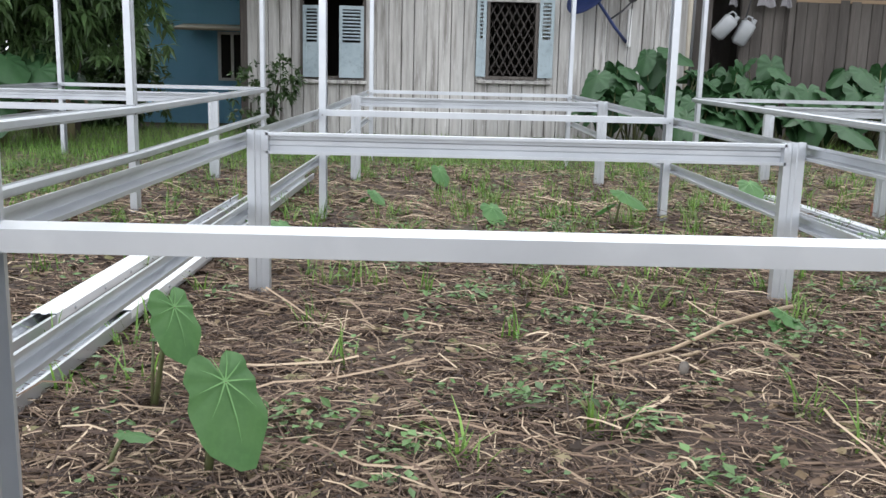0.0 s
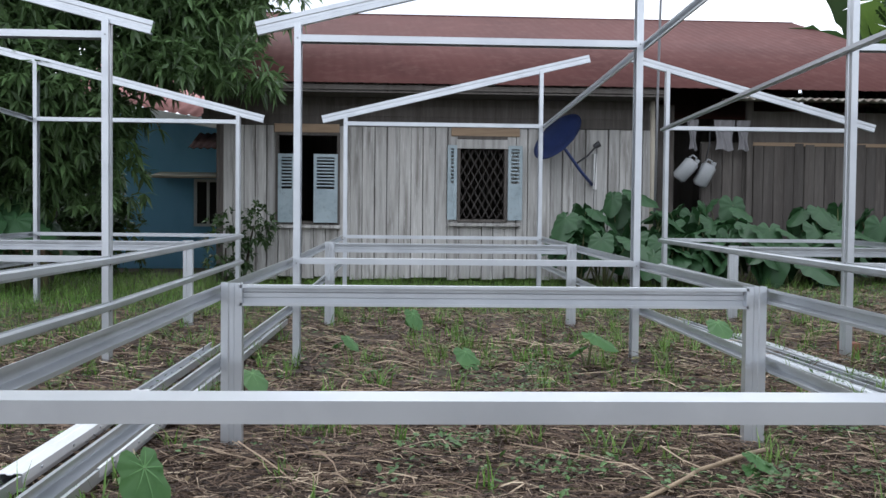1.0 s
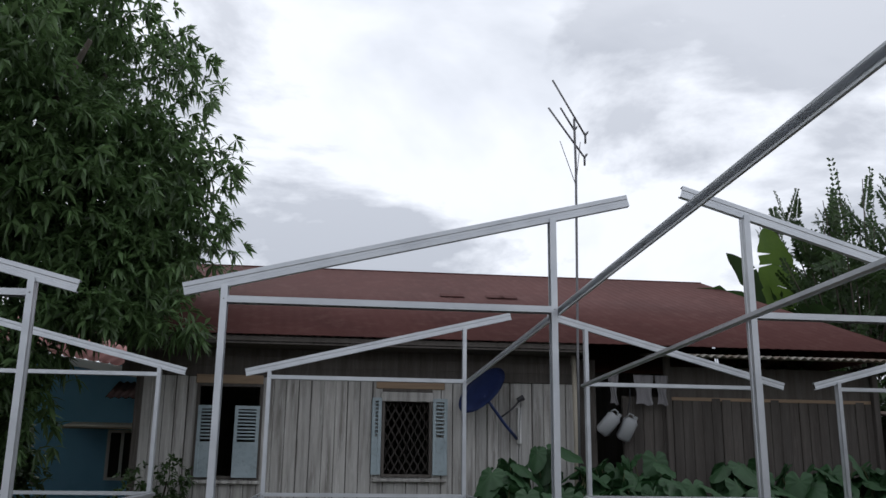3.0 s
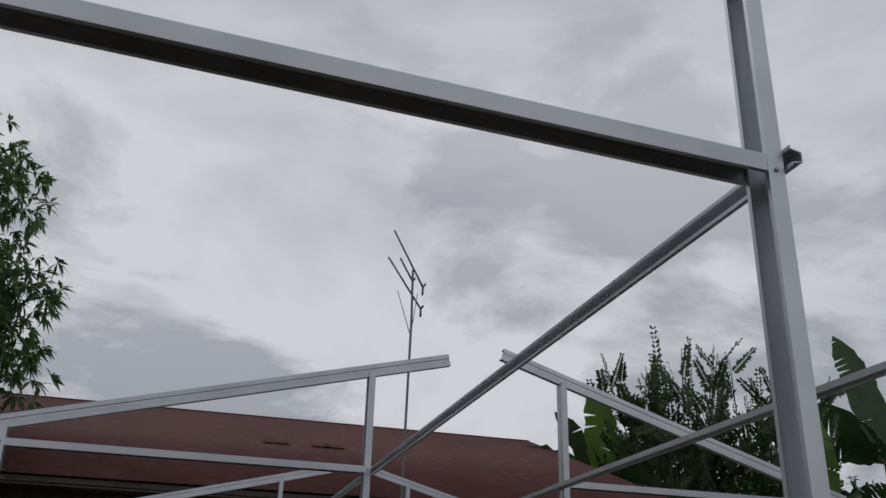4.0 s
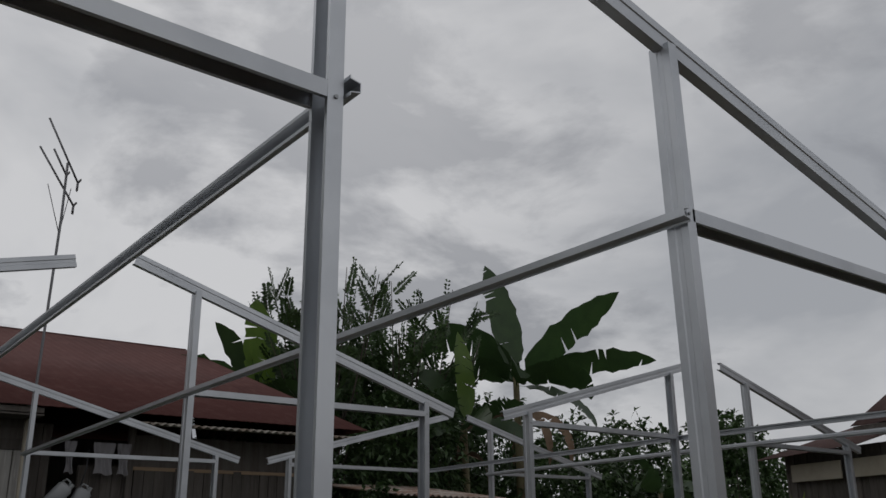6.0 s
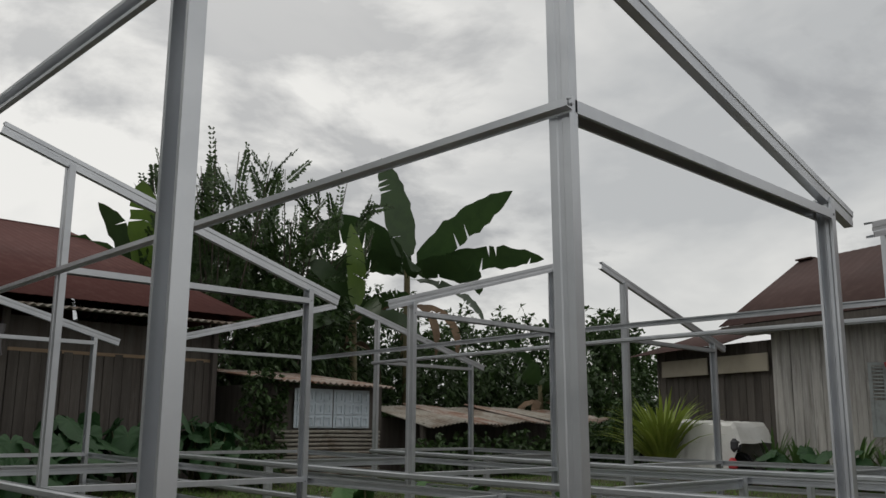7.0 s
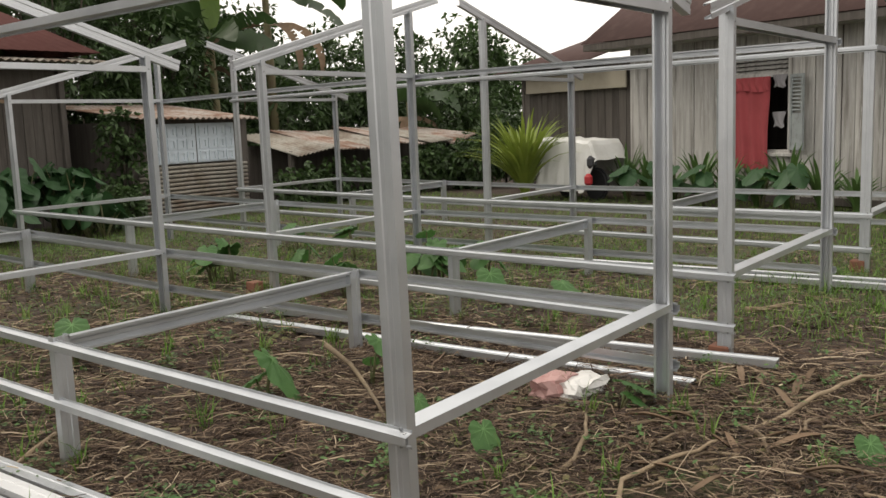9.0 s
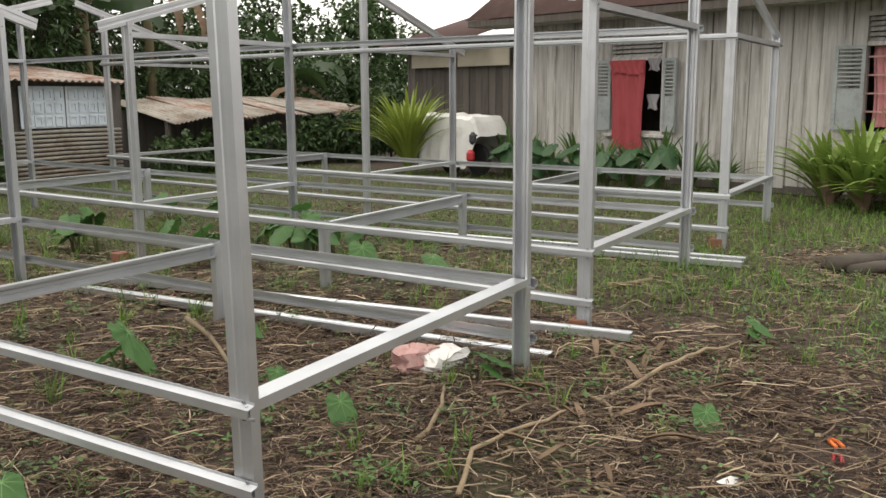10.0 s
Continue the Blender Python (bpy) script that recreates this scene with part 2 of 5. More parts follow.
def part(name, bm, mat, parent=None, label="", smooth=False):
    me = bpy.data.meshes.new(name)
    bm.to_mesh(me)
    bm.free()
    me.materials.append(mat)
    if smooth:
        me.shade_smooth()
    return piece(name, me, parent, None, label)


def box_bm(size, at=(0, 0, 0), bevel=0.0, turn=None):
    bm = bmesh.new()
    bmesh.ops.create_cube(bm, size=1, matrix=Matrix.Translation(at) @ (turn or Matrix()) @ Matrix.Diagonal((*size, 1)))
    if bevel:
        bmesh.ops.bevel(bm, geom=bm.edges[:], offset=bevel, segments=1, affect="EDGES")
    return bm


def c_path(w, h, lip, t=0.0022, g=0.0035):
    """Outline of a lipped channel: u across the web, v outwards from the open side."""
    outer = [(-w / 2 + lip, -h), (-w / 2, -h), (-w / 2, 0), (-0.012, 0), (-0.008, -g), (0.008, -g), (0.012, 0), (w / 2, 0), (w / 2, -h), (w / 2 - lip, -h)]
    inner = [(w / 2 - lip, -h + t), (w / 2 - t, -h + t), (w / 2 - t, -t), (0.012, -t), (0.008, -g - t), (-0.008, -g - t), (-0.012, -t), (-w / 2 + t, -t), (-w / 2 + t, -h + t), (-w / 2 + lip, -h + t)]
    return outer + inner


def hat_path(w, d, t=0.0022):
    """Outline of a roof batten: two brims and a crown that stands d proud."""
    half, crown, foot = w / 2, w * 0.24, w * 0.36
    outer = [(-half, -d), (-foot, -d), (-crown, 0), (crown, 0), (foot, -d), (half, -d)]
    inner = [(half, -d - t), (foot - t, -d - t), (crown - t, -t), (-crown + t, -t), (-foot + t, -d - t), (-half, -d - t)]
    return outer + inner


def member(name, p0, p1, out, parent, outline, mat=None, label=""):
    """A straight steel section from p0 to p1 with its web (or crown) facing out."""
    p0, p1 = Vector(p0), Vector(p1)
    x = (p1 - p0).normalized()
    v = Vector(out)
    v = (v - v.dot(x) * x).normalized()
    u = v.cross(x)
    n = len(outline)
    verts = [p + u * a + v * b for p in (p0, p1) for a, b in outline]
    faces = [(i, (i + 1) % n, n + (i + 1) % n, n + i) for i in range(n)]
    k = n // 2
    for i in range(k - 1):
        faces += [(i, n - 1 - i, n - 2 - i, i + 1), (n + i, n + i + 1, n + n - 2 - i, n + n - 1 - i)]
    return piece(name, mesh_of(name, verts, faces, mat or STEEL), parent, None, label)


C75, HAT, HAT_EAVE = c_path(0.078, 0.04, 0.011), hat_path(0.058, 0.028), hat_path(0.05, 0.026)
C75_FLAT, C75_RAIL = c_path(0.078, 0.04, 0.011, g=0.0), c_path(0.078, 0.035, 0.011, g=0.0)


def screw_head(parent, at, axis):
    bm = bmesh.new()
    bmesh.ops.create_cone(bm, cap_ends=True, segments=6, radius1=0.006, radius2=0.005, depth=0.006,
                          matrix=Matrix.Translation(at) @ Vector(axis).to_track_quat("Z", "Y").to_matrix().to_4x4())
    return part("screw", bm, SCREW, parent)


def lie(x, y):
    """Height of the ground."""
    a = min(max((x - 2.0) / 3.2, 0), 1)
    a = a * a * (3 - 2 * a)
    z = -0.14 + 0.14 * a - 0.02 * min(max((y - 4) / 6, 0), 1)
    near = max(0.0, 1 - max(abs(x - 6), abs(y - 4)) / 30)
    return z + near * (0.03 * noise.noise((x * 0.7, y * 0.7, 3.1)) + 0.022 * noise.noise((x * 3.1, y * 3.1, 0)))


RAIL, LOW, LINTEL = 0.48, 0.185, 1.83
LIFT = ((0.0, 0.0, 0.0), (0.025, -0.005, 0.01), (0.10, -0.06, -0.06))  # rail, lintel and low eave, row by row


def stall_frame(lefts, rights, high, rows, label, mids=None, lean=(0, 0), drop=(0.0, 0.0), tops=(-0.06, -0.02, -0.10), over_low=0.28, reach=0.45, inset=0.0, lintel_up=(0.0, 0.0)):
    """A row of stall frames: tall posts every four metres, low posts half way, rails, lintels and single-pitch rafters."""
    s = 1 if high == "r" else -1
    o = Vector(((lefts[0] + rights[0]) / 2, rows[0], 0))
    root = thing("stall_frame", o, label, "stall frame", "rows of steel stall frames")
    P = lambda x, y, z: Vector((x, y, z)) - o  # noqa: E731
    for row, (y, xl, xr) in enumerate(zip(rows, lefts, rights)):
        xlow, xhigh = (xl, xr) if s > 0 else (xr, xl)
        up, over, low_up = LIFT[row]
        dl, dr = drop if row == 0 else (0, 0)
        nl, nr = lintel_up if row == 0 else (0, 0)
        high_up = tops[row]
        slope = (2.42 + high_up - 1.87 - low_up) / abs(xhigh - xlow)
        ll, lr = lean if row == 0 else (0, 0)
        for x, top, outw in ((xlow, 1.885 + low_up, -s), (xhigh, 2.44 + high_up, s)):
            foot = x + (ll if x == xl else lr)
            post = member("post", P(foot + outw * 0.02, y, lie(x, y) - 0.04), P(x + outw * 0.02, y, top), (outw, 0, 0), root, C75)
            for z in (RAIL + up - 0.03, LINTEL + over - 0.02):
                screw_head(post, P(x, y - 0.041, z), (0, -1, 0))
        member("cross_rail", P(xl + 0.02 + ll * 0.75, y, RAIL + up + dl), P(xr - 0.02 + lr * 0.75, y, RAIL + up + dr), (0, 0, 1), root, C75_RAIL)
        member("lintel", P(xl + 0.02, y, LINTEL + over + nl), P(xr - 0.02, y, LINTEL + over + nr), (0, 0, 1), root, C75_FLAT)
        a, b = xlow - s * over_low, xhigh + s * reach
        za, zb = 1.91 - over_low * slope + low_up, 2.46 + reach * slope + high_up
        member("rafter", P(a, y - 0.02, za), P(b, y - 0.02, zb), (0, -1, 0), root, C75)
    for k in range(len(rows) - 1):
        y = (rows[k] + rows[k + 1]) / 2
        up = (LIFT[k][0] + LIFT[k + 1][0]) / 2 - 0.01 * (k == 0)
        xl, xr = (lefts[k] + lefts[k + 1]) / 2 + inset, mids[k] if mids else (rights[k] + rights[k + 1]) / 2
        for x, d in ((xl, 1), (xr, -1)):
            member("low_post", P(x + d * 0.02, y - 0.02, lie(x, y) - 0.04), P(x + d * 0.02, y - 0.02, RAIL + up + 0.012), (0, -1, 0), root, C75)
        member("low_beam", P(xl + 0.05, y + 0.02, RAIL + up - 0.035), P(xr - 0.05, y + 0.02, RAIL + up - 0.035), (0, 1, 0), root, C75)
        y0, y1 = rows[k] - (0.06 if k == 0 else 0), rows[k + 1] + (0.06 if k == len(rows) - 2 else 0)
        for xs, outw in ((lefts, -1), (rights, 1)):
            for z in (RAIL - 0.025, LOW):
                za, zb = z + LIFT[k][0] + (drop[outw > 0] if k == 0 and z > LOW else 0), z + LIFT[k + 1][0]
                at0 = xs[k] + (0.75 * lean[0 if outw < 0 else 1] if k == 0 else 0)
                rail = member("long_rail", P(at0 + outw * 0.052, y0, za), P(xs[k + 1] + outw * 0.052, y1, zb), (outw, 0, 0), root, HAT)
                for dz in (0.027, -0.027):
                    screw_head(rail, P(at0 + outw * 0.026, rows[k] - 0.02, za + dz), (outw, 0, 0))
        xs = rights if s > 0 else lefts
        member("eave_beam", P(xs[k] + s * 0.052, y0, LINTEL - 0.03 + LIFT[k][1] + (lintel_up[s > 0] * 2.6 if k == 0 else 0)), P(xs[k + 1] + s * 0.052, y1, LINTEL - 0.03 + LIFT[k + 1][1]), (s, 0, 0), root, HAT_EAVE)
    return root


stall_frame((-3.2, -3.2, -3.2), (-1.12, -1.12, -1.12), "l", (0.0, 4.0, 8.1), "bare galvanised steel stall frame beside mango tree", over_low=0.265)
stall_frame((-0.028, 0.0, 0.0), (1.985, 2.04, 2.06), "r", (0.0, 4.0, 8.1), "bare galvanised steel stall frame rising towards the aisle", (2.012, 2.05), (0, 0), (-0.02, -0.02), (-0.03, -0.035, -0.11), 0.245, 0.51, -0.002, (0.065, 0.015))
stall_frame((3.215, 3.335, 3.404), (5.14, 5.215, 5.38), "l", (0.0, 3.96, 8.08), "bare galvanised steel stall frame with taro growing inside", None, (0.045, 0.0), (-0.022, 0.0), (-0.05, 0.03, -0.08), 0.28, 0.43)
stall_frame((6.01, 6.24, 6.26), (8.04, 8.14, 8.18), "r", (0.02, 3.9, 8.0), "bare galvanised steel stall frame on brick footings", None, (0, 0), (0.01, 0.01))
stall_frame((9.13, 9.3, 9.3), (11.05, 11.18, 11.2), "l", (0.0, 3.84, 7.9), "bare galvanised steel stall frame near plank house", None, (0, 0), (0.01, 0.01), reach=0.42)

# ---- ground ----
gx = np.unique(np.concatenate([np.linspace(-6, 20, 210), -6 - np.geomspace(0.3, 900, 24), 20 + np.geomspace(0.3, 900, 24)]))
gy = np.unique(np.concatenate([np.linspace(-4, 18, 180), -4 - np.geomspace(0.3, 900, 24), 18 + np.geomspace(0.3, 900, 24)]))
nx, ny = len(gx), len(gy)
tagged(piece("ground", mesh_of("ground", [(x, y, lie(x, y)) for y in gy for x in gx],
       [(j * nx + i, j * nx + i + 1, (j + 1) * nx + i + 1, (j + 1) * nx + i) for j in range(ny - 1) for i in range(nx - 1)], SOIL, True)),
       "dark soil covered with cut weeds and straw", "ground", kind="structure")

# ---- houses ----
PLANK = mesh_of("plank", [(x, y, z) for z in (0, 1) for x, y in ((-0.5, 0), (-0.5, 0.7), (-0.44, 1), (0.44, 1), (0.5, 0.7), (0.5, 0))],
                [(0, 1, 2, 3, 4, 5)[::-1], (6, 7, 8, 9, 10, 11)] + [(i, (i + 1) % 6, 6 + (i + 1) % 6, 6 + i) for i in range(6)], BOARD)
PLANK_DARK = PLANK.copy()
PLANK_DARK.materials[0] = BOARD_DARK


def plank_wall(root, u0, u1, z0, z1, openings=(), wide=0.17, mesh=PLANK, y=0.0, rng=None):
    """Upright boards between u0 and u1 with a backing wall; openings are (ua, ub, za, zb). The front faces -y."""
    rng = rng or random.Random(7)
    cuts = sorted({u0, u1, *(v for o in openings for v in o[:2])})
    for a, b in zip(cuts, cuts[1:]):
        spans, mid = [(z0, z1)], (a + b) / 2
        for ua, ub, za, zb in openings:
            if ua <= mid <= ub:
                spans = [(z0, za), (zb, z1)]
        for za, zb in spans:
            part("wall", box_bm((b - a, 0.05, zb - za), ((a + b) / 2, y + 0.03, (za + zb) / 2)), BOARD_DARK, root)
            count = max(1, round((b - a) / wide))
            w = (b - a) / count
            for k in range(count):
                u = a + (k + 0.5) * w
                d = 0.018 + rng.uniform(0, 0.012)
                piece("plank", mesh, root, Matrix.Translation((u, y + 0.004, za - (rng.uniform(0, 0.05) if za == z0 else 0))) @ Matrix.Rotation(rng.uniform(-0.004, 0.004), 4, "Y") @ Matrix.Diagonal((w * rng.uniform(0.93, 0.985), -d, zb - za, 1)))


def sheet_roof(name, root, a0, a1, b0, b1, mat, wave=0.003, pitch=0.16, label=""):
    """A corrugated sheet between the eave a0-a1 and the ridge b0-b1, with a little thickness."""
    a0, a1, b0, b1 = (Vector(p) for p in (a0, a1, b0, b1))
    n = max(8, int((a1 - a0).length / pitch * 4))
    up = (a1 - a0).cross(b0 - a0).normalized()
    if up.z < 0:
        up = -up
    verts, faces = [], []
    for i in range(n + 1):
        t = i / n
        h = up * wave * math.sin(i * math.pi / 2)
        for p in (a0.lerp(a1, t), b0.lerp(b1, t)):
            verts += [p + h, p + h - up * 0.012]
    for i in range(n):
        k, m = 4 * i, 4 * i + 4
        faces += [(k, m, m + 2, k + 2), (k + 1, k + 3, m + 3, m + 1), (k, k + 1, m + 1, m), (k + 2, m + 2, m + 3, k + 3)]
    return piece(name, mesh_of(name, verts, faces, mat, True), root, None, label)


def shutter(root, hinge, width, z0, z1, swing, mat, louvred=0.45):
    """A leaf with slanting slats above a flat panel; swing in degrees from the wall's plane, width signed."""
    s = piece("shutter", mesh_of("shutter", *frame_box(abs(width), z1 - z0, 0.045, 0.03), mat), root)
    s.matrix_basis = Matrix.Translation((hinge, -0.06, z0)) @ Matrix.Rotation(radians(swing), 4, "Z") @ Matrix.Diagonal((1 if width > 0 else -1, 1, 1, 1))
    h, w = z1 - z0, abs(width)
    part("panel", box_bm((w - 0.08, 0.012, h * louvred), (w / 2, 0, 0.04 + h * louvred / 2)), mat, s)
    n = 9
    for k in range(n):
        z = 0.06 + h * louvred + (k + 0.5) * (h * (1 - louvred) - 0.11) / n
        part("slat", box_bm((w - 0.08, 0.035, 0.008), (w / 2, 0, z), turn=Matrix.Rotation(radians(35), 4, "X")), mat, s)
    return s


def frame_box(w, h, bar, deep):
    """Verts and faces of a rectangular frame from 0 to w, 0 to h."""
    verts, faces = [], []
    for x0, x1, z0, z1 in ((0, bar, 0, h), (w - bar, w, 0, h), (bar, w - bar, 0, bar), (bar, w - bar, h - bar, h)):
        k = len(verts)
        verts += [(x, y, z) for z in (z0, z1) for x, y in ((x0, -deep / 2), (x1, -deep / 2), (x1, deep / 2), (x0, deep / 2))]
        faces += [(k, k + 3, k + 2, k + 1), (k + 4, k + 5, k + 6, k + 7)] + [(k + i, k + (i + 1) % 4, k + 4 + (i + 1) % 4, k + 4 + i) for i in range(4)]
    return verts, faces


def cloth(name, root, u0, u1, z0, z1, y, mat, folds=5, depth=0.03, label=""):
    nx_, nz_ = 40, 14
    verts = []
    for j in range(nz_ + 1):
        for i in range(nx_ + 1):
            a, b = i / nx_, j / nz_
            verts.append((u0 + (u1 - u0) * a + 0.02 * math.sin(b * 5 + a * 3), y + depth * math.sin(a * folds * 2 * math.pi + b) * (0.5 + 0.5 * (1 - b)), z0 + (z1 - z0) * b + 0.015 * math.sin(a * 7) * (1 - b)))
    faces = [(j * (nx_ + 1) + i, j * (nx_ + 1) + i + 1, (j + 1) * (nx_ + 1) + i + 1, (j + 1) * (nx_ + 1) + i) for j in range(nz_) for i in range(nx_)]
    return piece(name, mesh_of(name, verts, faces, mat, True), root, None, label)


def tube(name, points, radius, mat, parent=None, sides=7, label="", taper=1.0):
    """A tube through points, its radius going to radius * taper."""
    pts = [Vector(p) for p in points]
    verts, faces = [], []
    for i, p in enumerate(pts):
        d = (pts[min(i + 1, len(pts) - 1)] - pts[max(i - 1, 0)]).normalized()
        a = d.orthogonal().normalized() if i == 0 else (a - a.dot(d) * d).normalized()
        b = d.cross(a)
        r = radius * (1 + (taper - 1) * i / max(1, len(pts) - 1))
        verts += [p + (a * math.cos(k * 2 * math.pi / sides) + b * math.sin(k * 2 * math.pi / sides)) * r for k in range(sides)]
    for i in range(len(pts) - 1):
        for k in range(sides):
            faces.append((i * sides + k, i * sides + (k + 1) % sides, (i + 1) * sides + (k + 1) % sides, (i + 1) * sides + k))
    faces += [tuple(range(sides))[::-1], tuple(range((len(pts) - 1) * sides, len(pts) * sides))]
    return piece(name, mesh_of(name, verts, faces, mat, True), parent, None, label)


# grey plank house behind the stalls
HY = 11.2
back = thing("plank_house", (0, HY, -0.15), "weathered grey plank house with faded red sheet roof", "house")
W1, WB = (-1.15, -0.32, 0.86, 2.07), (1.38, 2.02, 0.91, 2.05)
plank_wall(back, -1.93, 4.13, 0.10, 2.95, (W1, WB), 0.165)
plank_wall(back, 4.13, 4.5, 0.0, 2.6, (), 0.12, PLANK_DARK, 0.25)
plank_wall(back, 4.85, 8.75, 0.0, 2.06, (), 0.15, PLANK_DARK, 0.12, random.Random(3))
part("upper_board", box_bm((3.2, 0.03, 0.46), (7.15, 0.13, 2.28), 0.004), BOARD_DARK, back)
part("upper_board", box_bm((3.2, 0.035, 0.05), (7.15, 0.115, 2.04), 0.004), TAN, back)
part("corner_post", box_bm((0.1, 0.1, 2.95), (-1.95, 0.02, 1.45), 0.01), BOARD_DARK, back)
for x in (4.14, 5.52, 8.75):
    part("veranda_post", box_bm((0.09, 0.09, 2.7), (x, 0.06, 1.35), 0.008), BOARD_DARK, back)
part("side_wall", box_bm((0.06, 5.4, 2.95), (-1.97, 2.8, 1.5)), BOARD, back)
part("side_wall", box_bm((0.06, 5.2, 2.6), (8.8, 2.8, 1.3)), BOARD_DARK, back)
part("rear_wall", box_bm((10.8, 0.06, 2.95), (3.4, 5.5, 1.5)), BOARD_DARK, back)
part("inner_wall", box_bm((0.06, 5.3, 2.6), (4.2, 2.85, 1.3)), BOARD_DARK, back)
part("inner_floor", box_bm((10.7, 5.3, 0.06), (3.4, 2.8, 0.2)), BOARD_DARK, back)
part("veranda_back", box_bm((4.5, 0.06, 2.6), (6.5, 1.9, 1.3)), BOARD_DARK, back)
EZ = 2.72
sheet_roof("roof", back, (-2.4, -0.62, EZ), (9.05, -0.62, EZ), (-2.4, 2.8, 4.39), (7.3, 2.8, 4.39), ROOF_RED)
sheet_roof("roof", back, (9.05, 5.9, EZ), (9.05, -0.62, EZ), (7.3, 2.84, 4.37), (7.3, 2.8, 4.37), ROOF_RED)
sheet_roof("roof", back, (-2.4, 6.2, EZ), (9.05, 6.2, EZ), (-2.4, 2.83, 4.38), (7.3, 2.83, 4.38), ROOF_RED)
part("ridge_cap", box_bm((9.7, 0.05, 0.02), (2.45, 2.81, 4.392), 0.004), ROOF_RED, back)
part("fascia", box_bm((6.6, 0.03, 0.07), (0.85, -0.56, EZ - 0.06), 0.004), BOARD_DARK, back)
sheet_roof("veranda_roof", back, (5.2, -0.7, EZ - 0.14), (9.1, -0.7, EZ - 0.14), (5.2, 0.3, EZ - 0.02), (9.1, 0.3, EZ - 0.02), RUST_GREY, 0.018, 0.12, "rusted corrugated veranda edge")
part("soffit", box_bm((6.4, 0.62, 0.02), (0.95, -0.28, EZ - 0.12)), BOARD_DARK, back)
# dark strips laid over the wall top, their colour standing for the eave's shade
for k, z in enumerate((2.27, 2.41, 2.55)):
    part("upper_board", box_bm((6.3 - 0.05 * k, 0.025, 0.142), (0.95, -0.03 - 0.004 * k, z), 0.004), BOARD_DARK, back, "dark board standing in for eave shade")
rr = random.Random(11)
for k in range(3):
    part("roof_patch", box_bm((rr.uniform(0.2, 0.4), 0.16, 0.012), (rr.uniform(-1, 6.5), 1.4, 3.725), turn=Matrix.Rotation(radians(25.5), 4, "X")), ROOF_RED, back)
# its windows
for (ua, ub, za, zb), lint in ((W1, (-1.2, -0.3)), (WB, (1.26, 2.22))):
    fr = piece("window_frame", mesh_of("window_frame", *frame_box(ub - ua + 0.06, zb - za + 0.06, 0.04, 0.09), BOARD_DARK), back)
    fr.location = (ua - 0.03, -0.01, za - 0.03)
    part("lintel_board", box_bm((lint[1] - lint[0], 0.04, 0.12), ((lint[0] + lint[1]) / 2, -0.03, zb + 0.09), 0.006), TAN, back, "bare tan plank")
    part("sill", box_bm((lint[1] - lint[0] + 0.05, 0.09, 0.045), ((lint[0] + lint[1]) / 2, -0.05, za - 0.07), 0.006), BOARD, back)
shutter(back, -1.14, 0.24, 0.85, 1.80, -8, SHUTTER)
shutter(back, -0.32, -0.33, 0.85, 1.80, 6, SHUTTER)
shutter(back, 1.34, -0.13, 0.91, 1.95, 4, SHUTTER)
shutter(back, 2.06, 0.2, 0.91, 1.95, -4, SHUTTER)
part("top_board", box_bm((0.74, 0.03, 0.13), (1.70, -0.045, 1.97), 0.006), BOARD, back)
# diamond grille in the second window
verts, faces = [], []
gw, gh, gs = 0.64, 1.1, 0.107
for d in (1, -1):
    for k in range(-12, 19):
        x0 = k * gs
        p, q = (x0, 0.0), (x0 + d * gh * 0.55, gh)
        ts = [t / 40 for t in range(41) if 0 <= x0 + d * gh * 0.55 * t / 40 <= gw]
        if len(ts) < 3:
            continue
        e0, e1 = ((p[0] + (q[0] - p[0]) * t, p[1] + (q[1] - p[1]) * t) for t in (ts[0], ts[-1]))
        i = len(verts)
        verts += [(e0[0] - 0.005, 0, e0[1]), (e0[0] + 0.005, 0, e0[1]), (e1[0] + 0.005, 0, e1[1]), (e1[0] - 0.005, 0, e1[1]),
                  (e0[0], 0.008, e0[1]), (e1[0], 0.008, e1[1])]
        faces += [(i, i + 1, i + 2, i + 3), (i + 1, i + 4, i + 5, i + 2), (i + 4, i, i + 3, i + 5)]
piece("window_grille", mesh_of("window_grille", verts, faces, IRONRUST), back, Matrix.Translation((1.38, 0.03, 0.93)), "rusty diamond grille")

# satellite dish with its arm
dish = thing("satellite_dish", (3.25, HY - 0.05, 1.35), "dark blue satellite dish on a bent iron arm", "satellite dish")
bm = bmesh.new()
bmesh.ops.create_circle(bm, cap_ends=False, segments=28, radius=0.42)
rim = bm.verts[:]
rings = [rim]
for r in (0.34, 0.24, 0.12):
    ring = [bm.verts.new((v.co.x * r / 0.42, v.co.y * r / 0.42, -0.10 * (1 - (r / 0.42) ** 2))) for v in rim]
    for i in range(28):
        bm.faces.new((rings[-1][i], rings[-1][(i + 1) % 28], ring[(i + 1) % 28], ring[i]))
    rings.append(ring)
bm.faces.new(rings[-1])
bmesh.ops.solidify(bm, geom=bm.faces[:], thickness=0.012)
facing = Vector((-0.62, -0.45, 0.62)).normalized()
bmesh.ops.transform(bm, verts=bm.verts, matrix=Matrix.Translation((-0.56, -0.35, 0.56)) @ facing.to_track_quat("Z", "Y").to_matrix().to_4x4() @ Matrix.Diagonal((0.87, 1.0, 1, 1)))
part("reflector", bm, DISH, dish, "", True)
tube("arm", [(0, 0, -0.08), (-0.2, -0.18, 0.1), (-0.42, -0.3, 0.36), (-0.52, -0.33, 0.48)], 0.022, DISH, dish)
tube("strut", [(-0.27, -0.22, 0.2), (-0.1, -0.16, 0.32), (0.03, -0.1, 0.45)], 0.013, IRON, dish)
bm = bmesh.new()
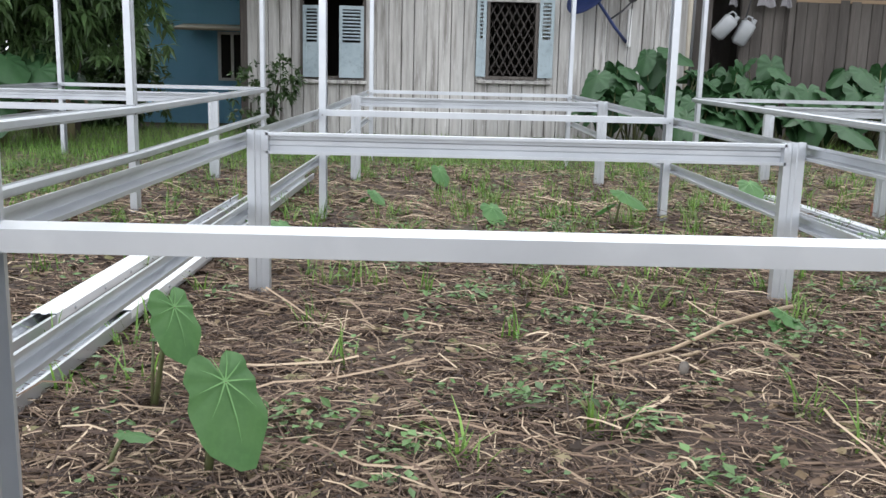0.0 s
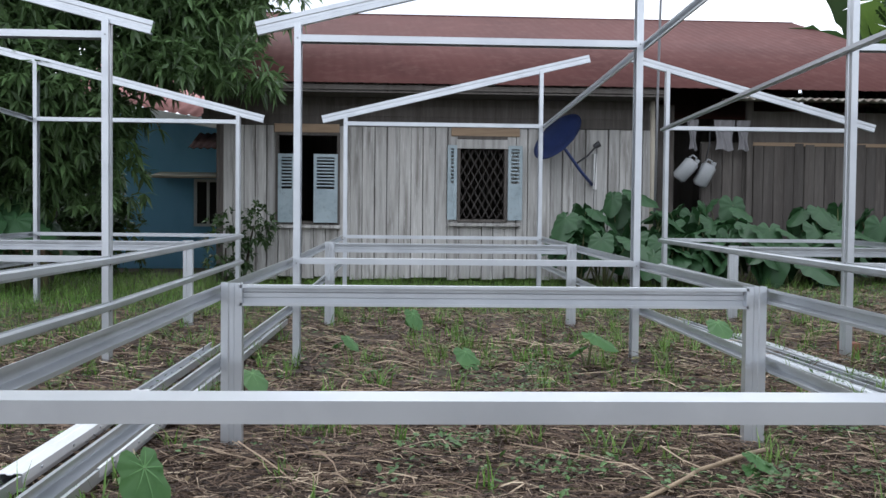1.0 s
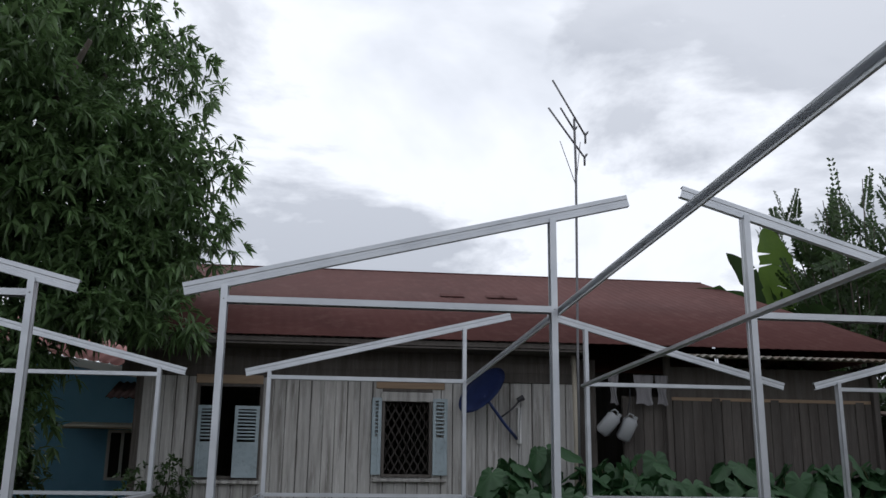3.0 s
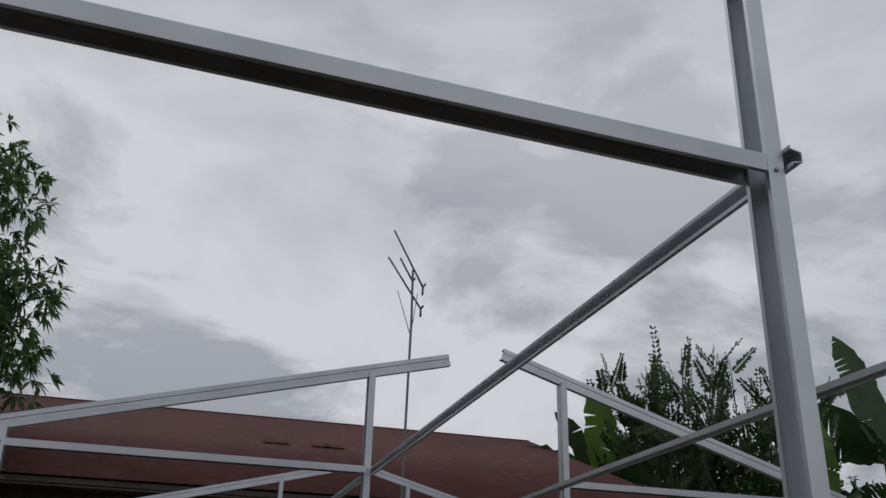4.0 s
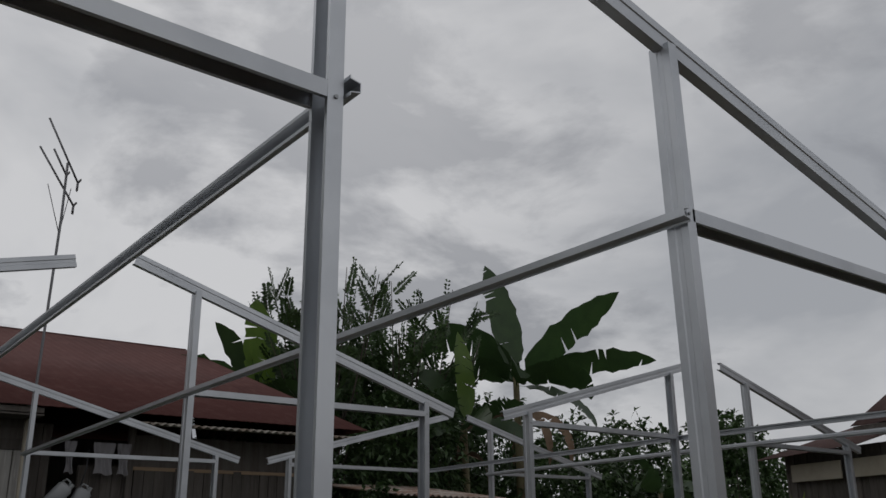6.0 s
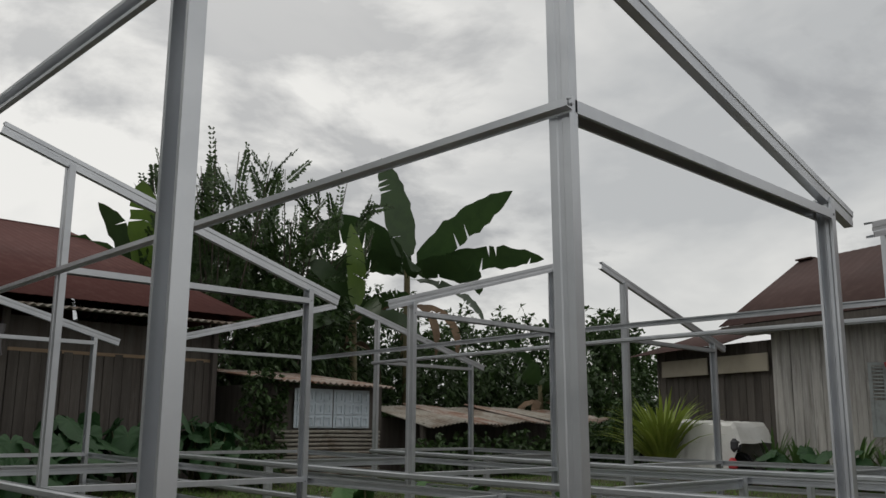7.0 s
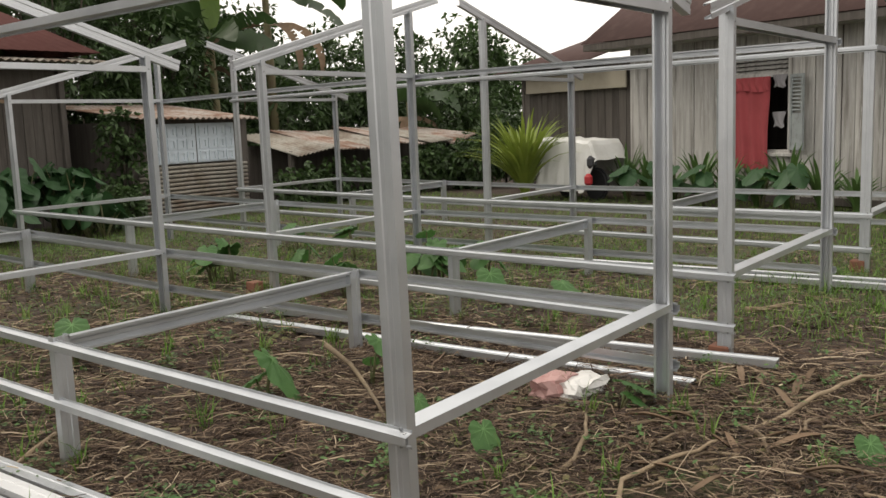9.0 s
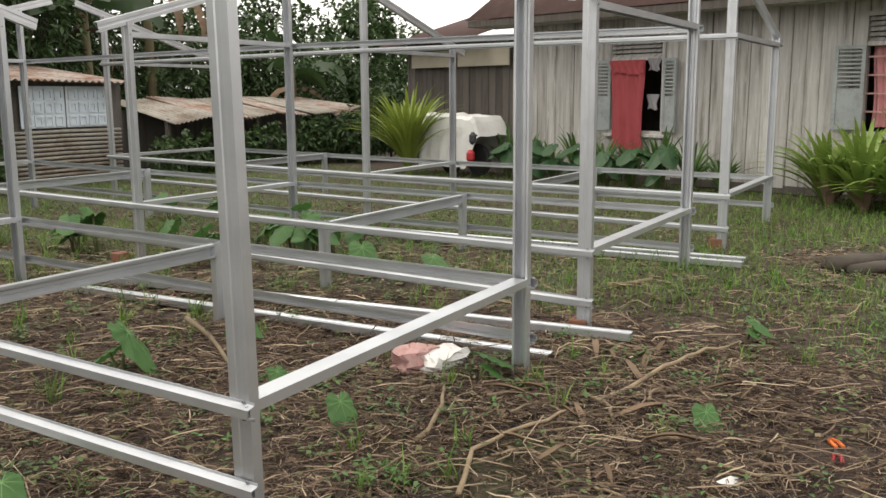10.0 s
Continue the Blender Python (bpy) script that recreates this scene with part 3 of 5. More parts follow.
bmesh.ops.create_cone(bm, cap_ends=True, segments=10, radius1=0.035, radius2=0.045, depth=0.09, matrix=Matrix.Translation((0.04, -0.09, 0.47)) @ Matrix.Rotation(radians(60), 4, "Y"))
part("bracket", bm, IRON, dish)
part("wall_plate", box_bm((0.05, 0.1, 0.5), (0.03, -0.01, 0.1), 0.006), WHITE, dish)
tube("cable", [(0.04, -0.09, 0.44), (0.03, -0.06, 0.1), (0.01, -0.06, -0.3), (0.02, -0.05, -1.2)], 0.005, IRON, dish, 5)

# television aerial on a tall mast
aerial = thing("television_aerial", (3.93, 10.4, -0.15), "thin grey television aerial on a tall mast", "aerial")
tube("mast", [(0, 0, 0), (0.02, 0, 2.5), (0.06, 0, 5.2), (0.05, 0, 5.97)], 0.018, ALU, aerial)
ALONG = Vector((0.23, 0.92, 0.32)).normalized()  # the way the rods point
for a, b, n in (((-0.25, 6.57), (0.22, 5.73), 6), ((-0.32, 6.13), (0.20, 5.39), 6), ((-0.14, 6.14), (0.06, 5.80), 3)):
    a, b = Vector((a[0], 0.03, a[1])), Vector((b[0], 0.03, b[1]))
    boom = tube("boom", [a, b], 0.014, ALU, aerial, 6)
    for k in range(n):
        c = a.lerp(b, 0.3 + 0.66 * k / (n - 1))
        tube("element", [c - ALONG * (0.14 + 0.03 * k), c + ALONG * (0.14 + 0.03 * k)], 0.007, ALU, boom, 5)
    for dx, dz in ((0.035, 0.05), (0.0, -0.12)):
        c = b + Vector((dx, 0, dz))
        tube("reflector_bar", [b, c], 0.016, ALU, boom, 6)
        tube("reflector_rod", [c - ALONG * 0.25, c + ALONG * 0.25], 0.008, ALU, boom, 5)
for x in (-0.16, 0.14):
    tube("brace", [(x, 0.02, 5.62), (0.055, 0, 4.95)], 0.006, ALU, aerial, 5)
pole = tagged(tube("bamboo_pole", [(4.03, 10.95, -0.15), (4.06, 10.98, 1.2), (4.05, 11.0, 2.5)], 0.035, TANPALE), "pale bamboo pole leaning at the plank house", "pole")


def jug(at, tilt):
    j = thing("plastic_jug", at, "white plastic jug hanging by the veranda", "jug", "hanging jugs")
    j.rotation_euler = (radians(15), radians(tilt), 0)
    part("body", box_bm((0.2, 0.16, 0.34), (0, 0, -0.22), 0.04), PLASTIC, j, "", True)
    bm = bmesh.new()
    bmesh.ops.create_cone(bm, cap_ends=True, segments=12, radius1=0.03, radius2=0.025, depth=0.06, matrix=Matrix.Translation((0.05, 0, -0.03)))
    part("neck", bm, PLASTIC, j)
    tube("grip", [(-0.08, 0, -0.06), (-0.06, 0, 0.0), (0.0, 0, 0.0), (0.03, 0, -0.06)], 0.012, PLASTIC, j)
    return j


jug((4.68, 11.0, 1.66), 38)
jug((4.92, 11.05, 1.62), 24)
tube("strap", [(4.82, 11.02, 1.62), (4.88, 11.05, 1.85), (4.9, 11.1, 2.1)], 0.008, IRON)
tagged(bpy.data.objects["strap"], "dark cord holding two hanging jugs", "cord")
for k, x in enumerate((4.6, 4.98, 5.3)):
    c = cloth("hung_cloth", None, x, x + (0.12, 0.26, 0.16)[k], 1.78, 2.2, 11.1, STRIPE, 2, 0.02)
    tagged(c, "grey cloth hung under the veranda roof", "cloth", "washing under the veranda")

# blue house beyond the tree
blue = thing("blue_house", (-3.6, 15, -0.15), "bright blue painted house with pink roof edge", "house")
part("wall", box_bm((3.4, 0.12, 2.9), (-0.1, 0, 1.3)), BLUE, blue)
part("side_wall", box_bm((0.12, 4, 2.9), (1.55, 2, 1.3)), BLUE, blue)
part("awning", box_bm((1.3, 0.7, 0.05), (0.45, -0.35, 1.66), 0.01, Matrix.Rotation(radians(8), 4, "X")), TANPALE, blue)
win = piece("window", mesh_of("window", *frame_box(0.5, 0.85, 0.05, 0.1), WHITE), blue, Matrix.Translation((0.42, -0.08, 0.75)))
part("pane", box_bm((0.42, 0.02, 0.76), (0.25, 0.0, 0.42)), DARK, win)
part("mullion", box_bm((0.05, 0.05, 0.8), (0.25, -0.01, 0.42)), WHITE, win)
sheet_roof("roof", blue, (-2.2, -0.6, 3.1), (0.9, -0.6, 2.62), (-2.2, 3, 4.3), (0.9, 3, 3.8), PINKTILE, 0.02, 0.2)
sheet_roof("lean_to", blue, (0.5, -0.9, 2.1), (1.9, -0.9, 2.1), (0.5, 0, 2.45), (1.9, 0, 2.45), ROOF_BROWN, 0.015, 0.12)
part("verge_board", box_bm((2.6, 0.05, 0.14), (0.1, -0.62, 2.66), 0.004, Matrix.Rotation(radians(9), 4, "Y")), WHITE, blue)

# plank house at the side; its x runs against the wall's far direction
right = thing("plank_house", (13.8, 0.2, 0), "weathered grey plank house with louvred shutters and brown roof", "house")
right.rotation_euler = (0, 0, radians(-108))
V2, V3 = (-2.98, -2.06, 0.78, 2.17), (0.86, 1.75, 0.86, 2.24)
plank_wall(right, -5.1, 9.0, 0.12, 2.5, (V2, V3), 0.19, PLANK, 0.0, random.Random(5))
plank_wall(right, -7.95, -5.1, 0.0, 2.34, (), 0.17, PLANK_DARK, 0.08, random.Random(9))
for a, b in ((-7.75, -6.55), (-6.45, -5.15)):
    part("awning_panel", box_bm((b - a, 0.03, 0.3), ((a + b) / 2, -0.05, 1.97), 0.006), TANPALE, right, "pale board over the dark wall")
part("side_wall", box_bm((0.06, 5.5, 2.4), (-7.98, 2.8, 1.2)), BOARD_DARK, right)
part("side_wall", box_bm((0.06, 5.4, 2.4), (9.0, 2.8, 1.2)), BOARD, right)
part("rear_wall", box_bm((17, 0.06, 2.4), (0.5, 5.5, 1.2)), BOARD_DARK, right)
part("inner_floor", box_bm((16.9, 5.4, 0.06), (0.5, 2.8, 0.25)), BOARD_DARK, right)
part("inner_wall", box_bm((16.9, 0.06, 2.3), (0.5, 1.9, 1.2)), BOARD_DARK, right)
part("base_beam", box_bm((14.1, 0.1, 0.12), (1.95, 0.03, 0.07), 0.01), BOARD_DARK, right)
sheet_roof("roof", right, (-5.65, -0.6, 2.56), (9.5, -0.6, 2.5), (-5.65, 1.4, 3.85), (9.5, 1.4, 3.95), ROOF_BROWN)
sheet_roof("roof", right, (-5.65, 5.9, 2.3), (9.5, 5.9, 2.3), (-5.65, 1.43, 3.84), (9.5, 1.43, 3.94), ROOF_BROWN)
part("ridge_cap", box_bm((0.35, 0.16, 0.03), (-5.5, 1.41, 3.87), 0.006), ROOF_BROWN, right)
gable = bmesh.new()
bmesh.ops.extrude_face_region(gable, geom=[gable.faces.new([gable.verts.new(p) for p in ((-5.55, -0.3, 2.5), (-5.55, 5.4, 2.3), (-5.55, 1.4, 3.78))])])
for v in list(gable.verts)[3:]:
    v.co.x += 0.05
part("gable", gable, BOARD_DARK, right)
part("fascia", box_bm((15.1, 0.03, 0.11), (1.93, -0.57, 2.46), 0.004, Matrix.Rotation(radians(0.22), 4, "Y")), BOARD_DARK, right)
part("soffit", box_bm((15.0, 0.6, 0.02), (1.95, -0.27, 2.44)), BOARD, right)
sheet_roof("lower_roof", right, (-8.3, -0.45, 2.22), (-5.68, -0.45, 2.3), (-8.3, 3.0, 3.2), (-5.68, 3.0, 3.3), ROOF_BROWN)
for ua, ub, za, zb in (V2, V3):
    fr = piece("window_frame", mesh_of("window_frame", *frame_box(ub - ua + 0.1, zb - za + 0.1, 0.05, 0.1), BOARD), right)
    fr.location = (ua - 0.05, -0.01, za - 0.05)
    part("transom", box_bm((ub - ua, 0.08, 0.05), ((ua + ub) / 2, -0.01, zb - 0.33), 0.005), BOARD, right)
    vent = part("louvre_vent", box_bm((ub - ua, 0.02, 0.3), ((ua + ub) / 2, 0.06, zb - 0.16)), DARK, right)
    for k in range(5):
        part("slat", box_bm((ub - ua, 0.07, 0.012), ((ua + ub) / 2, 0.0, zb - 0.28 + k * 0.062), turn=Matrix.Rotation(radians(38), 4, "X")), BOARD, vent)
    part("sill", box_bm((ub - ua + 0.2, 0.1, 0.05), ((ua + ub) / 2, -0.05, za - 0.07), 0.006), BOARD, right)
shutter(right, -2.98, -0.24, 0.78, 1.83, 28, SHUTTER_GREY)
shutter(right, -2.02, 0.3, 0.78, 1.83, -22, SHUTTER_GREY)
shutter(right, 0.86, -0.36, 0.88, 1.90, 8, SHUTTER_GREY)
shutter(right, 1.75, 0.36, 0.88, 1.90, -8, SHUTTER_GREY)
cloth("curtain", right, -2.9, -2.32, 0.5, 1.80, -0.135, CURTAIN, 3, 0.025, "red curtain hanging out over the sill")
cloth("curtain_band", right, -2.92, -2.30, 1.62, 1.82, -0.16, CURTAIN, 5, 0.02)
cloth("towel", right, -2.95, -2.86, 0.85, 1.8, -0.07, STRIPE, 1, 0.015)
cloth("towel", right, -2.28, -2.08, 1.66, 1.84, -0.08, STRIPE, 2, 0.02)
cloth("striped_towel", right, -2.30, -2.12, 1.1, 1.32, -0.05, STRIPE, 1, 0.01)
cloth("curtain", right, 0.9, 1.45, 0.9, 1.9, 0.1, PINK, 6, 0.03, "pink curtain behind iron bars")
for z in (1.1, 1.32, 1.54, 1.76):
    part("window_bar", box_bm((0.9, 0.015, 0.02), (1.3, 0.02, z)), BAGRED, right)
for x in (1.15, 1.45):
    part("window_bar", box_bm((0.02, 0.015, 1.0), (x, 0.02, 1.4)), BAGRED, right)

# shed with embossed panels and its rusty roof
shed = thing("sheet_metal_shed", (10.6, 10.5, -0.05), "low shed of ribbed zinc with pale embossed panels", "shed")
part("back_wall", box_bm((2.3, 0.05, 1.6), (0.0, 0.12, 0.8)), BOARD_DARK, shed)
part("side_wall", box_bm((0.05, 2.2, 1.6), (-1.15, 1.2, 0.8)), BOARD_DARK, shed)
part("side_wall", box_bm((0.05, 2.2, 1.6), (1.1, 1.2, 0.8)), BOARD_DARK, shed)
for k in range(2):
    x0 = -0.78 + k * 0.8
    pan = part("embossed_panel", box_bm((0.78, 0.012, 0.64), (x0 + 0.39, 0.02, 1.22), 0.003), PANEL, shed)
    for i in range(4):
        for j in range(3):
            sq = piece("boss", mesh_of("boss", *frame_box(0.145, 0.165, 0.03, 0.04), PANEL), pan)
            sq.location = (x0 + 0.045 + i * 0.182, 0.012, 0.925 + j * 0.203)
for k in range(13):
    z = 0.02 + k * 0.068
    tube("rib", [(-1.1, 0.03, z), (0.0, 0.02, z + 0.01), (1.05, 0.03, z)], 0.028, RUST_GREY, shed, 6)
sheet_roof("roof", shed, (-1.3, -0.3, 1.64), (1.12, -0.3, 1.6), (-1.3, 2.3, 1.92), (1.12, 2.3, 1.92), RUST, 0.02, 0.12)
shed2 = thing("lean_to_shed", (14.4, 10.2, 0), "low lean-to under torn rusty roof sheets", "shed")
rr = random.Random(21)
for k in range(6):
    x = -2.3 + k * 0.85
    dz, dy = rr.uniform(-0.08, 0.08), rr.uniform(-0.3, 0.2)
    sheet_roof("roof_sheet", shed2, (x, -0.55 + dy, 0.92 + dz + k * 0.012), (x + 0.95, -0.55 + dy * 0.3, 0.95 + k * 0.012 - dz), (x + 0.05, 1.2, 1.3 + dz), (x + 0.95, 1.2, 1.28), RUST if k % 2 else RUST_GREY, 0.018, 0.1)
for x in (-2.2, 0.0, 2.4):
    part("post", box_bm((0.08, 0.08, 1.0), (x, -0.2, 0.45), 0.006), BOARD_DARK, shed2)
part("wall", box_bm((4.9, 0.05, 1.1), (0.15, 0.9, 0.5)), BOARD_DARK, shed2)

# motorcycle under a white sheet
tarp = thing("covered_motorcycle", (14.5, 5.45, 0), "motorcycle under a creased white tarpaulin", "motorcycle")
tarp.rotation_euler = (0, 0, radians(-108))
verts, faces, nu, nv = [], [], 26, 22
for j in range(nv + 1):
    for i in range(nu + 1):
        a, b = i / nu, j / nv
        side = (b - 0.5) * 2
        top = 1.02 - 0.05 * a - (0.30 * (a - 0.9) * 10 if a > 0.9 else 0)
        over = max(0.0, abs(side) - 0.42) / 0.58
        z = top - over * (top - 0.16) + 0.03 * noise.noise((a * 7, b * 6, 1))
        y = math.copysign(min(abs(side), 0.42) / 0.42 * 0.36 + over * 0.10 + 0.05 * over * noise.noise((a * 9, b * 2, 3)), side)
        verts.append((-0.75 + 1.35 * a + 0.06 * noise.noise((a * 5, b * 7, 4)) * (0.3 + over) - 0.18 * over * (a > 0.85), y, max(z, 0.10)))
for j in range(nv):
    for i in range(nu):
        faces.append((j * (nu + 1) + i, j * (nu + 1) + i + 1, (j + 1) * (nu + 1) + i + 1, (j + 1) * (nu + 1) + i))
piece("tarpaulin", mesh_of("tarpaulin", verts, faces, TARP), tarp)
for x in (-0.42, 0.26):
    bm = bmesh.new()
    bmesh.ops.create_cone(bm, cap_ends=True, segments=20, radius1=0.27, radius2=0.27, depth=0.09, matrix=Matrix.Translation((x, 0, 0.26)) @ Matrix.Rotation(radians(90), 4, "X"))
    bmesh.ops.bevel(bm, geom=[e for e in bm.edges if len(e.link_faces) == 2 and e.calc_face_angle() > 1], offset=0.03, segments=2, affect="EDGES")
    part("wheel", bm, IRON, tarp)
part("tail_lamp", box_bm((0.14, 0.14, 0.2), (0.50, -0.42, 0.36), 0.05), RED, tarp)
part("seat_end", box_bm((0.12, 0.2, 0.2), (0.52, -0.36, 0.64), 0.05), IRON, tarp)

# ---- trees and plants ----
RNG = np.random.default_rng(4)


def leaf_mesh(name, base, along, side, length, width, mat, fold=0.18, droop=0.25):
    """Many folded lance leaves: base points, directions, side vectors, lengths and widths as arrays."""
    n = len(base)
    L, Wd = length[:, None], width[:, None]
    up = np.cross(side, along)
    down = np.array([0, 0, -1.0])
    tip = base + along * L + down * L * droop
    mid = base + along * L * 0.45 + down * L * droop * 0.2
    v = np.stack([base, mid + side * Wd * 0.5 + up * Wd * fold, tip, mid - side * Wd * 0.5 + up * Wd * fold, mid], 1).reshape(-1, 3)
    k = np.arange(n)[:, None] * 5
    f = np.concatenate([k + np.array([[0, 4, 1]]), k + np.array([[4, 2, 1]]), k + np.array([[0, 3, 4]]), k + np.array([[4, 3, 2]])], 0)
    me = bpy.data.meshes.new(name)
    me.from_pydata(v.tolist(), [], f.tolist())
    me.materials.append(mat)
    return me


def unit(v):
    return v / np.maximum(np.linalg.norm(v, axis=-1, keepdims=True), 1e-6)


def whorls(centres, outward, per, length, width, spread=0.9, rng=RNG):
    """Leaves in whorls round twig ends."""
    c = np.repeat(centres, per, 0)
    o = np.repeat(outward, per, 0)
    d = unit(o * 0.55 + rng.normal(0, 1, c.shape) * spread * 0.6)
    s = unit(np.cross(d, rng.normal(0, 0.4, c.shape) + np.array([0, 0, 1.0])))
    n = len(c)
    return c, d, s, length * rng.uniform(0.7, 1.2, n), width * rng.uniform(0.75, 1.2, n)


def blob_points(blobs, n, rng=RNG, shell=0.6):
    """Points near the surface of ellipsoids (x, y, z, rx, ry, rz), with their outward directions."""
    b = np.array(blobs, float)
    area = b[:, 3] * b[:, 4] + b[:, 4] * b[:, 5]
    pick = rng.choice(len(b), n, p=area / area.sum())
    d = unit(rng.normal(0, 1, (n, 3)))
    r = shell + (1 - shell) * rng.random((n, 1)) ** 0.6
    r *= 1 + 0.18 * rng.normal(0, 1, (n, 1)) * 0.5
    return b[pick, :3] + d * r * b[pick, 3:], d


def crown_blobs(centre, radii, count, size, rng):
    out = []
    for _ in range(count):
        d = unit(rng.normal(0, 1, 3))
        r = rng.uniform(0.35, 1.0)
        s = size * rng.uniform(0.7, 1.25)
        out.append((*(np.array(centre) + d * r * np.array(radii)), s, s, s * 0.85))
    return out


mango = thing("mango_tree", (-4.2, 10.4, -0.15), "large dense mango tree with drooping dark leaves", "tree")
tube("trunk", [(0, 0, -0.1), (0.1, 0, 1.2), (0.0, 0.1, 2.4), (-0.1, 0.1, 3.6), (0, 0, 5.5)], 0.26, BARK, mango, 12, "", 0.45)
for az, r, z0, z1 in ((0, 2.6, 1.8, 3.4), (60, 2.2, 2.6, 5.0), (130, 2.4, 2.2, 4.2), (200, 2.6, 2.0, 3.6), (265, 2.0, 2.8, 5.6), (320, 2.3, 3.0, 6.0), (25, 1.6, 3.6, 6.6)):
    a = radians(az)
    tube("limb", [(0, 0, z0), (math.cos(a) * r * 0.5, math.sin(a) * r * 0.5, (z0 + z1) / 2 + 0.2), (math.cos(a) * r, math.sin(a) * r, z1)], 0.11, BARK, mango, 8, "", 0.3)
r4 = np.random.default_rng(41)
blobs = crown_blobs((0.12, 0, 4.9), (2.75, 2.4, 3.1), 80, 0.95, r4) + crown_blobs((-2.6, -0.6, 2.9), (2.2, 1.4, 1.5), 26, 0.7, r4) + crown_blobs((0.2, -1.2, 2.6), (1.8, 0.8, 0.9), 16, 0.55, r4) + crown_blobs((2.1, -0.8, 2.9), (1.1, 0.7, 0.8), 20, 0.5, r4) + crown_blobs((2.15, -0.3, 4.4), (0.85, 0.9, 1.5), 22, 0.55, r4) + crown_blobs((-0.7, -1.4, 2.3), (2.6, 0.6, 0.8), 30, 0.5, r4) + crown_blobs((0.1, -0.7, 1.75), (1.35, 0.5, 0.8), 26, 0.42, r4) + crown_blobs((-0.2, 0, 7.2), (1.6, 1.6, 1.0), 14, 0.7, r4)
c, d = blob_points(blobs, 13500, r4, 0.45)
keep = (c[:, 2] > 1.0) & ~((c[:, 0] > 1.6) & (c[:, 2] < 2.5))
c, d = c[keep], d[keep]
piece("crown", leaf_mesh("crown", *whorls(c, d * 0.8 + np.array([0, 0, -0.25]), 9, 0.2, 0.056, 1.0, r4), MANGO, 0.15, 0.35), mango)


def banana_leaf(root, base, az, lift, length, width, arch, seed, mat=BANANA, turn=None):
    """An arching blade on a midrib, torn here and there along its edges."""
    rng = random.Random(seed)
    n = 22
    verts, faces = [], []
    a = radians(az)
    p = Vector(base)
    ang = radians(lift)
    turn = radians(rng.choice((-1, 1)) * rng.uniform(25, 60)) if turn is None else radians(turn)
    for i in range(n + 1):
        t = i / n
        d = Vector((math.cos(a) * math.cos(ang), math.sin(a) * math.cos(ang), math.sin(ang)))
        side = Matrix.Rotation(turn, 3, d) @ Vector((-math.sin(a), math.cos(a), 0))
        up = side.cross(d) * -1
        stalk = 0.12
        w = 0.02 if t < stalk else width * 0.5 * math.sin(min(1, (t - stalk) / (1 - stalk) * 1.02 + 0.10) * math.pi) ** 0.55
        jag = rng.uniform(0.86, 1.04)
        hang = rng.uniform(0.10, 0.34)
        verts += [p + side * w * jag + up * w * 0.25 - Vector((0, 0, w * hang)), p.copy(), p - side * w * jag + up * w * 0.25 - Vector((0, 0, w * rng.uniform(0.10, 0.34)))]
        p = p + d * (length / n)
        ang -= radians(arch) / n * (0.4 + 1.2 * t)
    for i in range(n):
        k = i * 3
        for q in ((k, k + 1, k + 4, k + 3), (k + 1, k + 2, k + 5, k + 4)):
            if i > 4 and rng.random() < 0.12:
                m = len(verts)
                e, f = (q[0], q[3]) if q[0] == k else (q[1], q[2])
                verts.append(Vector(verts[e]).lerp(Vector(verts[k + 1]), 0.08))
                verts.append(Vector(verts[f]).lerp(Vector(verts[e]), 0.35))
                faces.append((q[0], q[1], q[2], m + 1) if q[0] == k else (q[0], q[1], m + 1, q[3]))
            else:
                faces.append(q)
    return piece("leaf", mesh_of("leaf", verts, faces, mat, True), root)


def banana(at, height, leaves, seed, label):
    root = thing("banana_plant", at, label, "banana plant", "banana clump")
    tube("stem", [(0, 0, -0.1), (0.02, 0.02, height * 0.5), (0.0, 0.05, height)], 0.05 + 0.02 * min(height, 4), STEM, root, 10, "", 0.55)
    for k, (az, lift, length, width, arch) in enumerate(leaves):
        fresh = lift > 83  # the newest leaf stands upright, flat and pale
        banana_leaf(root, (0, 0.04, height - 0.05 - 0.03 * k), az, lift, length, width * 0.95, arch * 1.3, seed + k, YOUNG if fresh else BANANA, 12 if fresh else None)
    rng = random.Random(seed)
    for k in range(4):
        banana_leaf(root, (0, 0.03, height * 0.8), rng.uniform(0, 360), 5, height * 0.55, 0.2, 150, seed + 50 + k, DRY)
    return root


# azimuths: 0 towards +x, 90 away from the stalls
banana((15.3, 13.8, -0.05), 4.6, [(110, 80, 3.3, 0.85, 12), (-42, 44, 3.6, 0.85, 12), (-40, 18, 3.7, 0.75, 26), (138, 62, 3.6, 0.8, 130), (-60, 28, 2.4, 0.75, 110), (150, 40, 2.4, 0.75, 120), (-45, -5, 2.4, 0.7, 60), (230, 25, 2.3, 0.7, 70), (100, 70, 1.8, 0.7, 40)], 100, "tall banana plant with torn dark leaves")
banana((13.3, 13.3, -0.05), 3.3, [(95, 87, 2.3, 0.85, 4), (140, 66, 1.9, 0.7, 40), (165, 38, 2.4, 0.7, 60), (-60, 45, 1.8, 0.6, 80), (-30, 20, 1.9, 0.6, 90), (-110, 35, 1.8, 0.6, 90), (200, 15, 2.0, 0.6, 60)], 200, "young banana plant with bright upright leaf")
banana((8.6, 13.6, -0.05), 3.5, [(95, 86, 2.2, 1.0, 6), (150, 68, 1.9, 0.6, 20), (175, 40, 2.6, 0.6, 80), (20, 50, 1.8, 0.6, 80), (-70, 35, 1.6, 0.6, 90)], 300, "banana plant behind the red roof")
